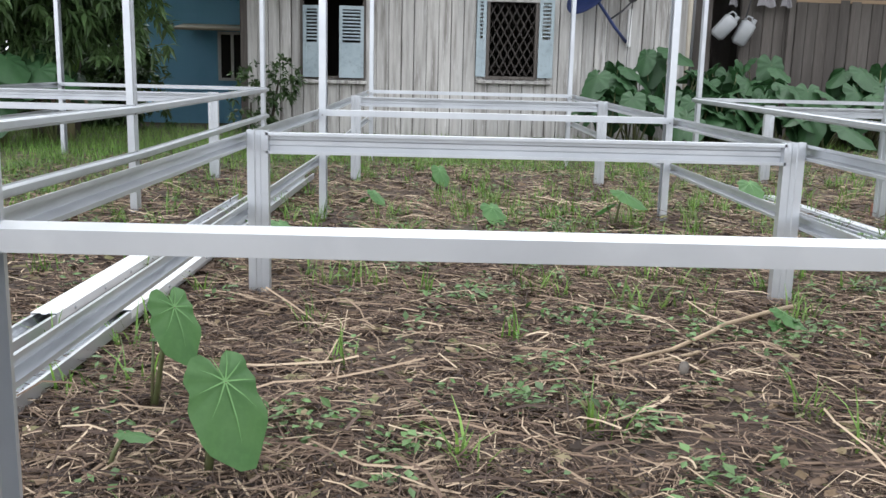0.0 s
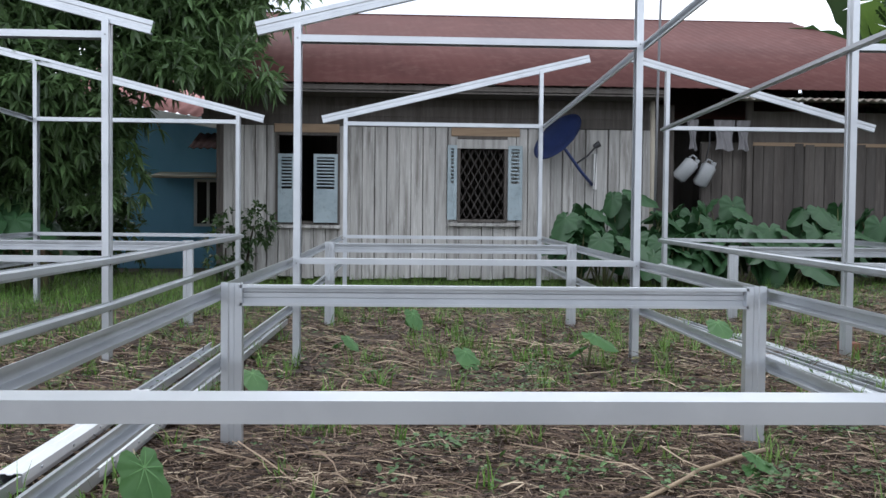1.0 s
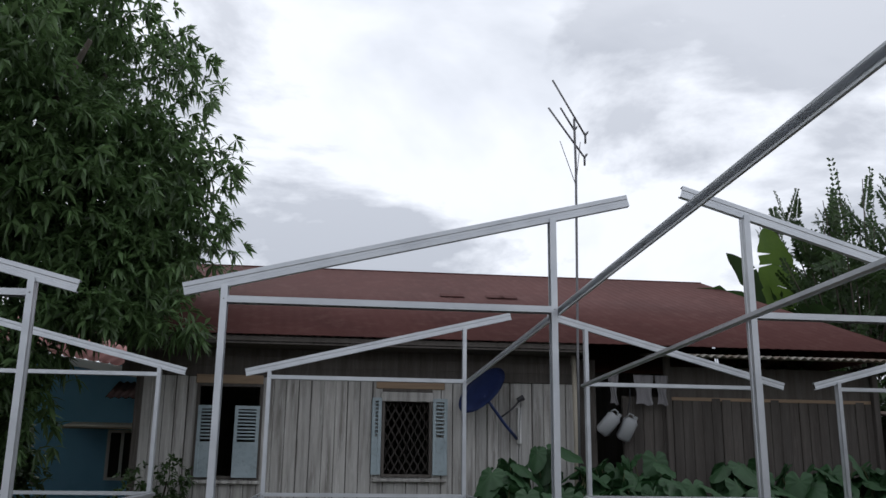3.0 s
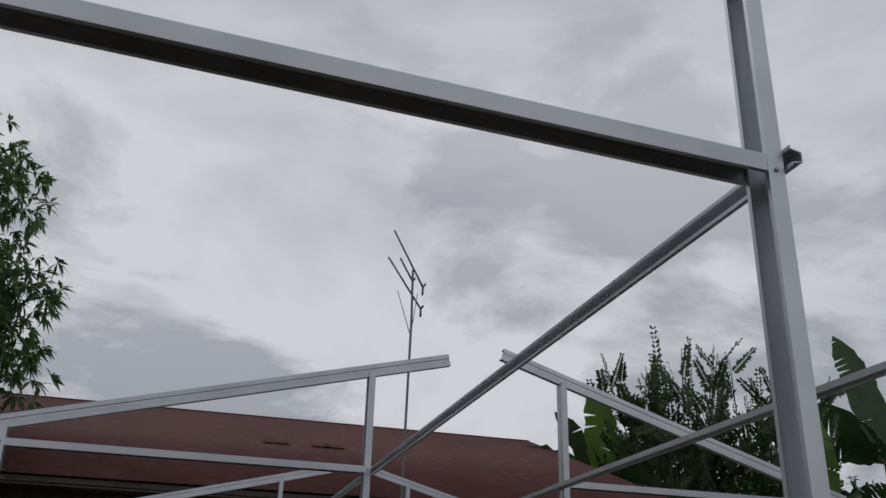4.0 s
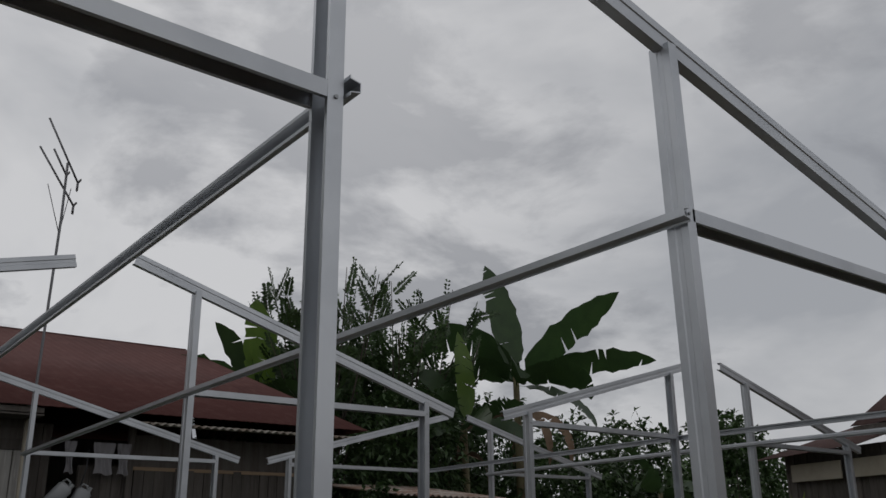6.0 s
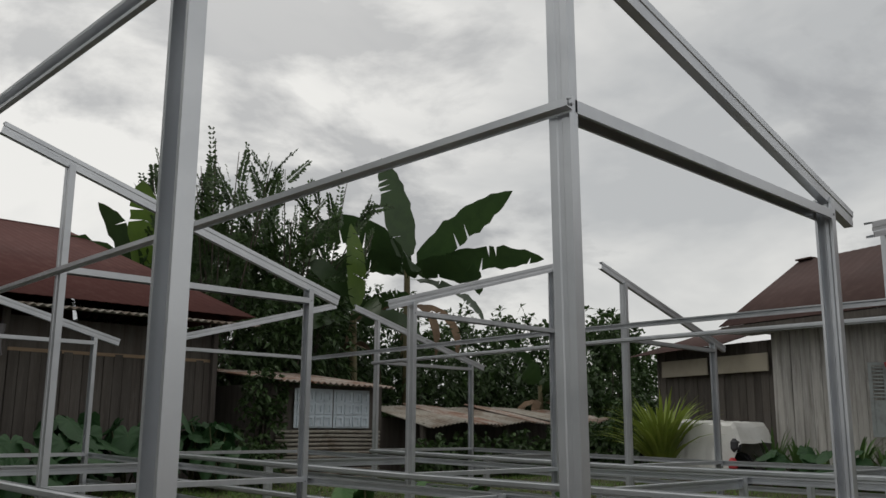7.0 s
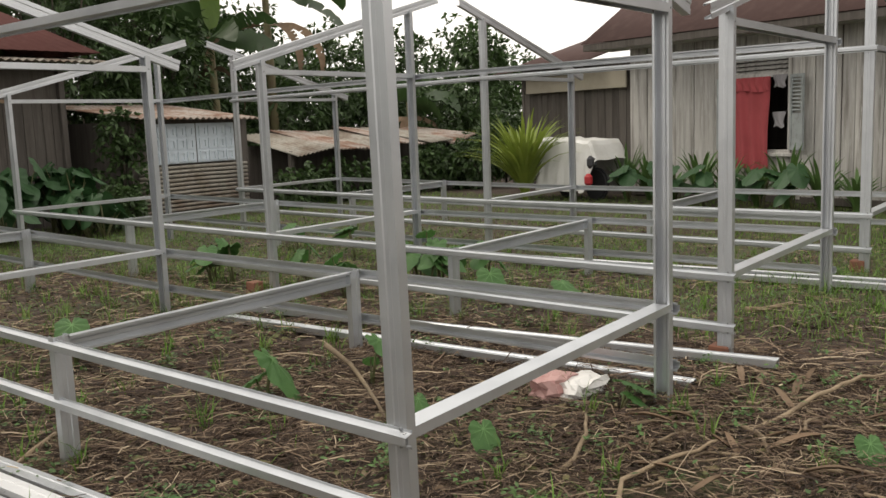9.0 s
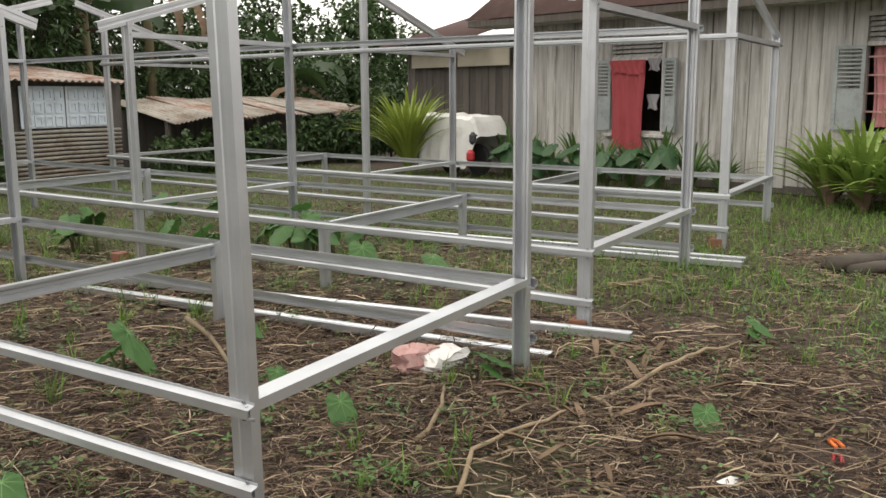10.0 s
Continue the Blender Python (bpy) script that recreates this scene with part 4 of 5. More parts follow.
banana((-3.75, 9.6, -0.15), 0.75, [(80, 85, 0.75, 0.36, 8), (190, 50, 0.7, 0.3, 60), (-30, 55, 0.6, 0.3, 60)], 500, "young banana shoot under the mango tree")
banana((17.5, 11.6, -0.05), 1.9, [(200, 40, 1.8, 0.55, 100), (120, 70, 1.7, 0.5, 40), (-70, 35, 1.6, 0.5, 110), (20, 50, 1.5, 0.5, 80), (260, 20, 1.4, 0.5, 90)], 400, "low banana plant with hanging dry leaves")


def feather_shrub(at, stems, height, spread, seed, label, name="feathery_tree"):
    """Upright wands with rows of small paired leaves."""
    rng = np.random.default_rng(seed)
    root = thing(name, at, label, "tree")
    B, D, S, L, Wd = [], [], [], [], []
    tube("trunk", [(0, 0, -0.1), (0.05, 0, height * 0.3), (0, 0.1, height * 0.6)], 0.09, BARK, root, 8, "", 0.4)
    for k in range(stems):
        a = rng.uniform(0, 2 * math.pi)
        r = spread * rng.uniform(0.2, 1)
        p0 = np.array([math.cos(a) * r * 0.5, math.sin(a) * r * 0.5, height * rng.uniform(0.35, 0.6)])
        p1 = np.array([math.cos(a) * r, math.sin(a) * r, height * rng.uniform(0.7, 1.0)])
        tube("branch", [(0, 0, p0[2] * 0.7), p0, (p0 + p1) / 2, p1], 0.025, BARK, root, 5, "", 0.3)
        for m in range(6):
            q0 = p0 + (p1 - p0) * (rng.uniform(0.1, 0.95) if m else 0.45)
            dr = unit(unit(p1 - p0) * 0.8 + rng.normal(0, 0.55 if m else 0.05, 3) + np.array([0, 0, 0.25 if m else 0]))
            n = 24
            t = np.linspace(0.1, 1, n)
            pos = q0 + dr * t[:, None] * (rng.uniform(0.4, 0.9) if m else np.linalg.norm(p1 - q0) * 1.08)
            sd = unit(np.cross(dr, rng.normal(0, 1, 3)))
            for sg in (1, -1):
                B.append(pos)
                D.append(unit(sd * sg + dr * 0.5 + rng.normal(0, 0.2, (n, 3))))
                S.append(np.tile(dr, (n, 1)))
                L.append(rng.uniform(0.11, 0.2, n) * (1.1 - 0.6 * t))
                Wd.append(rng.uniform(0.05, 0.085, n))
    piece("crown", leaf_mesh("crown", *(np.concatenate(x) for x in (B, D, S, L, Wd)), SHRUB, 0.1, 0.1), root)
    return root


feather_shrub((10.3, 13.9, -0.05), 26, 6.3, 2.1, 61, "feathery tree with small paired leaves over the sheds")
feather_shrub((12.6, 14.8, -0.05), 20, 6.7, 1.9, 62, "feathery tree with thin upright wands")


def bush(name, at, blobs, n, per, length, width, mat, label, seed, category="bush", kind="", spread=1.0):
    rng = np.random.default_rng(seed)
    root = thing(name, at, label, category, kind=kind)
    c, d = blob_points(blobs, n, rng, 0.5)
    c[:, 2] = np.maximum(c[:, 2], 0.05)
    piece("foliage", leaf_mesh("foliage", *whorls(c, d, per, length, width, spread, rng), mat, 0.12, 0.3), root)
    for k in range(5):
        b = blobs[k % len(blobs)]
        tube("branch", [(b[0] * 0.6, b[1] * 0.6, -0.05), (b[0] * 0.8, b[1] * 0.8, b[2] * 0.5), b[:3]], 0.03, BARK, root, 5, "", 0.4)
    return root


bush("thicket", (10.2, 13.2, 0), [(-1.2, 0, 1.4, 1.0, 0.8, 1.3), (0.3, 0.4, 2.2, 1.3, 0.9, 1.6), (1.8, 0.2, 2.4, 1.2, 0.9, 1.5), (-1.6, 0.9, 3.0, 1.0, 0.8, 1.0)], 1500, 6, 0.20, 0.075, SHRUB, "dense dark green thicket behind the sheds", 71)
bush("thicket", (12.4, 15.6, 0), [(-1.4, 0, 2.4, 1.4, 0.9, 2.2), (0.6, 0, 3.0, 1.5, 0.9, 2.2), (2.2, 0, 2.6, 1.4, 0.9, 2.0), (-0.6, 0, 4.2, 1.2, 0.8, 1.0)], 2100, 6, 0.22, 0.085, SHRUB, "tall dark thicket behind the banana clump", 70)
bush("thicket", (15.4, 14.3, 0), [(-1.6, 0, 1.4, 1.4, 0.9, 1.4), (0.8, 0, 1.6, 1.6, 0.9, 1.5), (3.2, -0.4, 1.5, 1.5, 1.0, 1.5), (4.9, -1.0, 1.3, 1.2, 0.9, 1.3)], 1900, 6, 0.22, 0.08, SHRUB, "dense thicket behind the lean-to", 72)
bush("thicket", (15.0, 17.2, 0), [(-2.2, 0, 3.0, 1.5, 0.9, 2.2), (0.2, 0, 3.4, 1.5, 0.9, 1.9), (2.4, 0, 2.8, 1.5, 0.9, 1.9), (4.2, -0.4, 2.2, 1.3, 0.9, 1.6)], 2300, 6, 0.24, 0.09, SHRUB, "tall leafy trees far behind the banana clump", 83)
bush("thicket", (19.8, 15.2, 0), [(-1, 0, 2.2, 1.6, 1, 1.7), (1.2, 0.2, 2.6, 1.5, 1, 1.6), (0.2, 0, 1.0, 2.2, 1, 1.0)], 1300, 6, 0.24, 0.085, SHRUB, "rounded tree line far behind", 73)
bush("thicket", (19.6, 11.2, 0), [(-1.2, 0, 1.3, 1.0, 0.8, 1.3), (0.4, 0, 1.8, 1.2, 0.8, 1.7), (1.8, 0, 1.4, 1.2, 0.8, 1.4), (0.2, 0, 3.0, 0.8, 0.6, 0.7)], 1300, 6, 0.2, 0.085, SHRUB, "leafy tree between sheds and plank house", 80)
bush("thicket", (23.5, 14.5, 0), [(-2, 0, 2.0, 1.8, 1.0, 1.9), (0.5, 0, 2.6, 1.6, 1.0, 1.9), (2.5, 0, 2.0, 1.8, 1.0, 1.9)], 1200, 6, 0.24, 0.10, SHRUB, "tree line far behind the plank house", 82)
bush("creeper", (13.2, 9.75, 0), [(-1.0, 0, 0.35, 0.6, 0.3, 0.4), (0.0, 0, 0.4, 0.7, 0.3, 0.42), (1.2, -0.05, 0.4, 0.7, 0.3, 0.42), (2.4, -0.2, 0.45, 0.7, 0.35, 0.45), (3.3, -0.5, 0.5, 0.6, 0.4, 0.55)], 900, 5, 0.13, 0.075, SHRUB, "dark creeper covering the lean-to front", 74)
bush("creeper", (9.2, 10.5, 0), [(0, 0, 0.7, 0.45, 0.3, 0.7), (0.1, 0.1, 1.4, 0.4, 0.3, 0.4), (-0.5, -0.5, 0.3, 0.5, 0.4, 0.3)], 420, 5, 0.11, 0.07, SHRUB, "dark creeper between house and shed", 75)
bush("bush", (16.9, 8.6, 0), [(0, 0, 0.9, 0.6, 0.6, 0.8), (-0.6, 0.4, 0.5, 0.6, 0.5, 0.5)], 420, 6, 0.14, 0.07, SHRUB, "leafy bush at the house corner", 76)
bush("bush", (-1.75, 10.6, -0.15), [(0, 0, 0.5, 0.35, 0.3, 0.5), (0.35, 0.1, 0.8, 0.3, 0.25, 0.35)], 160, 6, 0.10, 0.04, SHRUB, "thin leafy bush beside the plank house", 77)
bush("bush", (-3.95, 12.2, -0.15), [(0, 0, 0.6, 0.8, 0.4, 0.7), (-1.2, 0, 0.7, 0.9, 0.5, 0.8)], 420, 6, 0.14, 0.06, SHRUB, "dark bush under the mango tree", 78)
bush("hedge", (-8.5, 13.0, -0.15), [(0, 0, 1.6, 2.2, 1.0, 1.9), (-3, 0, 1.9, 2.2, 1.0, 2.2), (2.2, 0.6, 1.3, 1.7, 0.8, 1.6), (-0.5, 0, 3.2, 2.5, 1, 1.2), (3.6, 0.2, 1.1, 1.0, 0.6, 1.2)], 5200, 6, 0.27, 0.12, SHRUB, "dark hedge beyond the mango tree", 79)


def wands(name, at, n, height, width, lean, mat, label, seed, category="plant", group=""):
    """A tuft of long strap leaves that arch outwards."""
    rng = random.Random(seed)
    root = thing(name, at, label, category, group)
    for k in range(n):
        a = rng.uniform(0, 2 * math.pi)
        h, ln = height * rng.uniform(0.6, 1.1), lean * rng.uniform(0.4, 1.2)
        d, sd = Vector((math.cos(a), math.sin(a), 0)), Vector((-math.sin(a), math.cos(a), 0))
        verts = []
        for i in range(8):
            t = i / 7
            w = width * 0.5 * (math.sin(math.pi * min(1, 0.12 + 0.88 * t)) ** 0.7 if i < 7 else 0.02)
            p = d * ln * t ** 1.6 + Vector((0, 0, h * (t - 0.35 * t ** 3 * (ln / height) * 1.6))) + d * 0.03
            verts += [p + sd * w, p - Vector((0, 0, w * 0.3)), p - sd * w]
        faces = [q for i in range(7) for q in ((3 * i, 3 * i + 1, 3 * i + 4, 3 * i + 3), (3 * i + 1, 3 * i + 2, 3 * i + 5, 3 * i + 4))]
        piece("leaf", mesh_of("leaf", verts, faces, mat, True), root)
    return root


wands("areca_palm", (14.2, 6.45, 0), 170, 1.7, 0.06, 1.05, PALM, "yellowing palm beside the covered motorcycle", 81)
for k, (x, y, h) in enumerate(((12.5, -0.75, 1.2), (12.8, -0.35, 1.05), (13.0, -1.2, 1.25), (12.5, -1.6, 1.1), (12.4, -1.15, 0.9))):
    wands("strap_leaf_plant", (x, y, 0), 72, h * 1.05, 0.075, 0.85, STRAP if k != 3 else WEED, "yellow-green strap-leaved plant by the plank wall", 90 + k, "plant", "strap-leaved border")
    wands("dry_leaf_tuft", (x - 0.1, y - 0.05, 0), 9, h * 0.5, 0.10, 0.3, DRY, "dry hanging leaves under a strap-leaved plant", 190 + k, "dry leaves", "strap-leaved border")
for k in range(9):
    u = 0.7 + k * 0.5
    x, y = 13.8 + 0.309 * u - 0.951 * 0.55, 0.2 + 0.951 * u + 0.309 * 0.55
    wands("strap_leaf_plant", (x, y, 0), 30, 0.7 + 0.14 * (k % 3), 0.06, 0.4, WEED, "dark strap-leaved plant along the plank wall", 110 + k, "plant", "plants along the plank wall")

# taro: a heart-shaped blade, its veins and its stalk
n_seg = 36
verts = [(0, 0, 0)]
for ring in (0.35, 0.7, 1.0):
    for k in range(n_seg):
        a = (k + 0.5) / n_seg * 2 * math.pi
        r = 0.60 + 0.22 * math.cos(a) + 0.14 * math.cos(2 * a) + 0.07 * math.cos(3 * a) + 0.015 * math.sin(9 * a)
        r += 0.16 * math.exp(-(min(a, 2 * math.pi - a) / 0.2) ** 2)
        r *= 1 - 0.74 * math.exp(-((a - math.pi) / 0.26) ** 2)
        x, y = r * math.cos(a) * ring, r * math.sin(a) * 1.05 * ring
        verts.append((x, y, -0.10 * ring * ring * abs(math.cos(a)) + 0.035 * ring * ring * math.cos(9 * a) + 0.03 * ring * math.sin(2 * a + 1) - 0.08 * ring * abs(math.sin(a))))
faces = [(0, 1 + k, 1 + (k + 1) % n_seg) for k in range(n_seg)] + [(1 + j * n_seg + k, 1 + (j + 1) * n_seg + k, 1 + (j + 1) * n_seg + (k + 1) % n_seg, 1 + j * n_seg + (k + 1) % n_seg) for j in range(2) for k in range(n_seg)]
TARO_LEAF = mesh_of("blade", verts, faces, TARO, True)
TARO_OLD = mesh_of("blade", verts, faces, TARO_DARK, True)
verts, faces = [], []
for a, length in ((0, 0.98), (38, 0.62), (-38, 0.62), (80, 0.5), (-80, 0.5), (125, 0.42), (-125, 0.42), (160, 0.45), (-160, 0.45)):
    d, sd = Vector((math.cos(radians(a)), math.sin(radians(a)), 0)), Vector((-math.sin(radians(a)), math.cos(radians(a)), 0))
    k = len(verts)
    drop = lambda t: -0.07 * t * t + 0.04  # noqa: E731
    verts += [sd * 0.012 + Vector((0, 0, 0.012)), -sd * 0.012 + Vector((0, 0, 0.012)), d * length * 0.5 - sd * 0.007 + Vector((0, 0, drop(0.5 * length) + 0.004)), d * length * 0.5 + sd * 0.007 + Vector((0, 0, drop(0.5 * length) + 0.004)), d * length * 0.92 + Vector((0, 0, drop(length) - 0.012))]
    faces += [(k, k + 1, k + 2, k + 3), (k + 3, k + 2, k + 4)]
TARO_VEIN = mesh_of("vein", verts, faces, VEIN)


def taro(x, y, leaves, label, seed=0, veins=False, blade=None):
    """leaves: (height, size, azimuth of the tip, tilt down of the tip, lean)."""
    root = thing("taro_plant", (x, y, lie(x, y)), label, "taro plant", "taro plants")
    for h, size, az, tilt, lean in leaves:
        a = radians(az)
        top = Vector((math.cos(a) * lean, math.sin(a) * lean, h))
        tube("stalk", [(0, 0, -0.03), top * 0.5 + Vector((0, 0, h * 0.08)), top], 0.006 + size * 0.025, STALK, root, 6, "", 0.5)
        leaf = piece("leaf", blade or TARO_LEAF, root, Matrix.Translation(top) @ Matrix.Rotation(a, 4, "Z") @ Matrix.Rotation(radians(tilt), 4, "Y") @ Matrix.Scale(size, 4))
        if veins:
            piece("vein", TARO_VEIN, leaf)
    return root


taro(0.205, 0.36, [(0.235, 0.15, -44, 62, 0.08), (0.2, 0.02, 30, 20, 0.02)], "taro with one broad bright green heart leaf", 1, True)
taro(-0.025, 0.76, [(0.285, 0.122, -35, 66, 0.095), (0.19, 0.02, 0, 0, 0.01)], "taro with one hanging heart leaf beside the rails", 2, True)
taro(-0.01, 0.38, [(0.10, 0.05, 10, 15, 0.05)], "small young taro shoot in the litter", 3)
rt = random.Random(17)
for x, y, h, s in ((4.2, 1.72, 0.26, 0.22), (4.67, 1.42, 0.26, 0.15), (4.38, 0.9, 0.16, 0.09), (4.28, 0.46, 0.12, 0.12), (4.93, 0.12, 0.15, 0.15), (4.92, -0.92, 0.07, 0.11), (6.62, 2.0, 0.22, 0.2), (6.65, 1.43, 0.2, 0.16), (1.78, 1.56, 0.1, 0.1), (1.7, 3.75, 0.2, 0.15), (0.97, 3.75, 0.14, 0.13),
                   (0.68, 5.5, 0.2, 0.13), (0.24, 4.45, 0.12, 0.1), (-0.12, 3.05, 0.14, 0.12), (2.75, 4.6, 0.2, 0.15), (4.1, 3.3, 0.25, 0.2), (3.1, 1.0, 0.14, 0.14), (6.35, -0.8, 0.12, 0.1)):
    taro(x, y, [(h * rt.uniform(0.8, 1.1), s, rt.uniform(200, 330), rt.uniform(25, 55), 0.05), (h * 0.6, s * 0.6, rt.uniform(0, 360), 35, 0.05)], "young taro with green heart leaves", 5, True)
for k in range(16):
    x, y = rt.uniform(6.2, 8.0), rt.uniform(2.2, 5.6)
    taro(x, y, [(rt.uniform(0.15, 0.35), rt.uniform(0.13, 0.22), rt.uniform(0, 360), rt.uniform(20, 55), rt.uniform(0.03, 0.12)) for _ in range(3)], "low taro with green heart leaves in grass")
for k in range(52):
    x, y = rt.uniform(2.7, 8.3), rt.uniform(9.0, 10.5)
    tall = 0.45 + 0.75 * (y - 9.0) / 1.5 * rt.uniform(0.7, 1.1)
    taro(x, y, [(tall * rt.uniform(0.55, 1.05), rt.uniform(0.22, 0.38), rt.uniform(0, 360), rt.uniform(15, 80), rt.uniform(0.08, 0.35)) for _ in range(6)], "tall taro with large drooping heart leaves", blade=TARO_OLD)
for k in range(12):
    x, y = rt.uniform(-6.5, -3.4), rt.uniform(8.6, 10.2)
    taro(x, y, [(rt.uniform(0.5, 1.1), rt.uniform(0.28, 0.42), rt.uniform(180, 360), rt.uniform(20, 60), rt.uniform(0.08, 0.3)) for _ in range(5)], "tall taro under the mango tree", blade=TARO_OLD)
for k in range(7):
    x, y = 14.0 + 0.3 * k * 0.4 - 0.6, 1.8 + k * 0.45
    taro(x, y, [(rt.uniform(0.3, 0.6), rt.uniform(0.2, 0.3), rt.uniform(120, 280), rt.uniform(20, 60), 0.12) for _ in range(4)], "taro along the plank wall", blade=TARO_OLD)

# ---- loose things on the ground ----


def spare_bar(p0, p1, up=True, covers=(), label="spare galvanised channel lying on the ground"):
    mid = (Vector(p0) + Vector(p1)) / 2
    root = thing("steel_channel", mid, label, "steel channel", "spare channels on the ground")
    a, b = Vector(p0) - mid, Vector(p1) - mid
    v = Vector((0, 0, 1 if up else -1))
    off = Vector((0, 0, 0.042 if up else 0.0))
    member("channel", a + off, b + off, v, root, C75)
    for t0, t1 in covers:
        c = member("cover_strip", a.lerp(b, t0) + Vector((0, 0, 0.046)), a.lerp(b, t1) + Vector((0, 0, 0.046)), (0, 0, 1), root, c_path(0.084, 0.03, 0.006), WHITEZINC, "brighter nested length")
        for k in range(5):
            q = a.lerp(b, t0 + (t1 - t0) * (k + 0.5) / 5)
            screw_head(c, q + Vector((0.043, 0, 0.03)), (1, 0, 0))
    return root


WHITEZINC = material("bright_zinc", (0.72, 0.73, 0.74), 0.4, 0.35, [(5, 0.5, 0.75, (0.60, 0.61, 0.62), 0.5)])
spare_bar((-0.55, 0.1, -0.10), (-0.56, 4.4, -0.10), False, [(0.30, 0.62)])
spare_bar((-0.345, 0.0, -0.10), (-0.33, 5.8, -0.10), False, [(0.25, 0.48)])
spare_bar((2.86, 1.1, -0.09), (2.84, 6.4, -0.11), True)
spare_bar((2.97, 1.2, -0.08), (2.93, 6.2, -0.10), False, [(0.0, 0.3)])
spare_bar((3.08, 1.0, -0.08), (3.05, 5.0, -0.10), True)
spare_bar((5.88, -0.3, 0.035), (5.55, 3.6, 0.03), True)
spare_bar((5.38, -0.05, 0.015), (5.3, 3.6, 0.01), True)
spare_bar((8.42, -0.35, 0.04), (8.36, 3.2, 0.04), True)
spare_bar((8.28, -0.36, 0.03), (8.22, 2.6, 0.03), True)

for x, y in ((6.01, 0.0), (6.14, 4.0), (3.385, 4.0), (9.13, 0.0)):
    b = thing("brick", (x, y, lie(x, y)), "red brick set beside a post foot", "brick", "bricks under the posts")
    part("body", box_bm((0.10, 0.11, 0.10), (0.015, 0.05, 0.045), 0.006), BRICK, b)

sack = thing("torn_sack", (4.98, 0.42, lie(4.98, 0.42)), "crumpled white sack with faded red print", "sack")
for name, cx, cy, w, mat, hgt in (("white_side", 0.06, -0.05, 0.26, BAGWHITE, 0.10), ("printed_side", -0.03, 0.06, 0.22, BAGRED, 0.12)):
    bm = bmesh.new()
    bmesh.ops.create_cube(bm, size=1)
    bmesh.ops.subdivide_edges(bm, edges=bm.edges[:], cuts=4, use_grid_fill=True)
    for v in bm.verts:
        q = v.co * 3.1 + Vector((cx * 50, 0, 0))
        v.co += Vector((noise.noise(q), noise.noise(q + Vector((9, 0, 0))), noise.noise(q + Vector((0, 9, 0))))) * 0.22
        v.co = Vector((cx + v.co.x * w, cy + v.co.y * 0.13, max(0.0, (v.co.z + 0.45) * hgt)))
    part(name, bm, mat, sack)


def stick(points, r, label, mat=None, category="stick"):
    ends, pts, bend = [Vector(p) for p in points], [], random.Random(points[0][0] * 97 + points[0][1])
    for a, b in zip(ends, ends[1:]):
        for k in range(3):
            p = a.lerp(b, k / 3) + Vector((bend.uniform(-1, 1), bend.uniform(-1, 1), bend.uniform(-0.4, 0.7))) * r
            pts.append(Vector((p.x, p.y, lie(p.x, p.y) + p.z)))
    pts.append(Vector((ends[-1].x, ends[-1].y, lie(ends[-1].x, ends[-1].y) + ends[-1].z)))
    return tagged(tube("stick", [p - pts[0] for p in pts], r, mat or STICK, None, 7, "", 0.55), label, category, "sticks on the ground"), pts[0]


for points, r in (([(1.95, 1.76, 0.07), (1.7, 1.55, 0.06), (1.46, 1.34, 0.05), (1.25, 1.18, 0.04), (1.03, 1.05, 0.03)], 0.008), ([(1.5, 1.3, 0.04), (1.35, 1.2, 0.04), (1.22, 1.12, 0.03)], 0.006),
                  ([(4.93, -0.48, 0.02), (5.3, -0.6, 0.06), (5.6, -0.68, 0.08), (5.95, -0.74, 0.05), (6.2, -0.8, 0.03)], 0.011), ([(4.72, -0.05, 0.03), (4.95, -0.22, 0.04), (5.05, -0.38, 0.03)], 0.010),
                  ([(4.95, -0.42, 0.03), (4.85, -0.55, 0.03), (4.72, -0.62, 0.02)], 0.012), ([(4.62, -0.66, 0.02), (4.66, -0.85, 0.03), (4.72, -1.05, 0.02)], 0.011),
                  ([(3.9, -0.35, 0.03), (4.2, -0.25, 0.05), (4.5, -0.35, 0.05), (4.75, -0.45, 0.04)], 0.010), ([(4.62, 1.68, 0.22), (4.55, 1.4, 0.1), (4.3, 1.0, 0.03)], 0.014),
                  ([(4.2, 0.0, 0.02), (4.5, 0.05, 0.06), (4.75, 0.2, 0.03)], 0.011), ([(3.5, -0.7, 0.02), (3.75, -0.78, 0.04), (4.0, -0.75, 0.02)], 0.012), ([(7.2, 0.3, 0.03), (7.5, 0.1, 0.04)], 0.02),
                  ([(2.4, 0.6, 0.02), (2.7, 0.9, 0.04), (2.75, 1.3, 0.02)], 0.010), ([(3.4, 2.3, 0.03), (2.9, 2.0, 0.03), (2.5, 2.1, 0.02)], 0.012)):
    ob, p = stick(points, r * 1.1, "dry pale stick lying in cut weeds")
    ob.location = p
rs = random.Random(31)
for k in range(52):
    x, y, a, ln = rs.uniform(3.6, 6.1), rs.uniform(-1.3, 0.1), rs.uniform(0, 6.28), rs.uniform(0.15, 0.5)
    bendy = rs.uniform(-0.15, 0.15)
    ob, p = stick([(x + math.cos(a) * ln * t - math.sin(a) * bendy * math.sin(t * 3), y + math.sin(a) * ln * t + math.cos(a) * bendy * math.sin(t * 3), 0.02 + 0.02 * rs.random()) for t in (0, 0.35, 0.7, 1)], rs.uniform(0.003, 0.009), "thin dry stick lying in cut weeds")
    ob.location = p
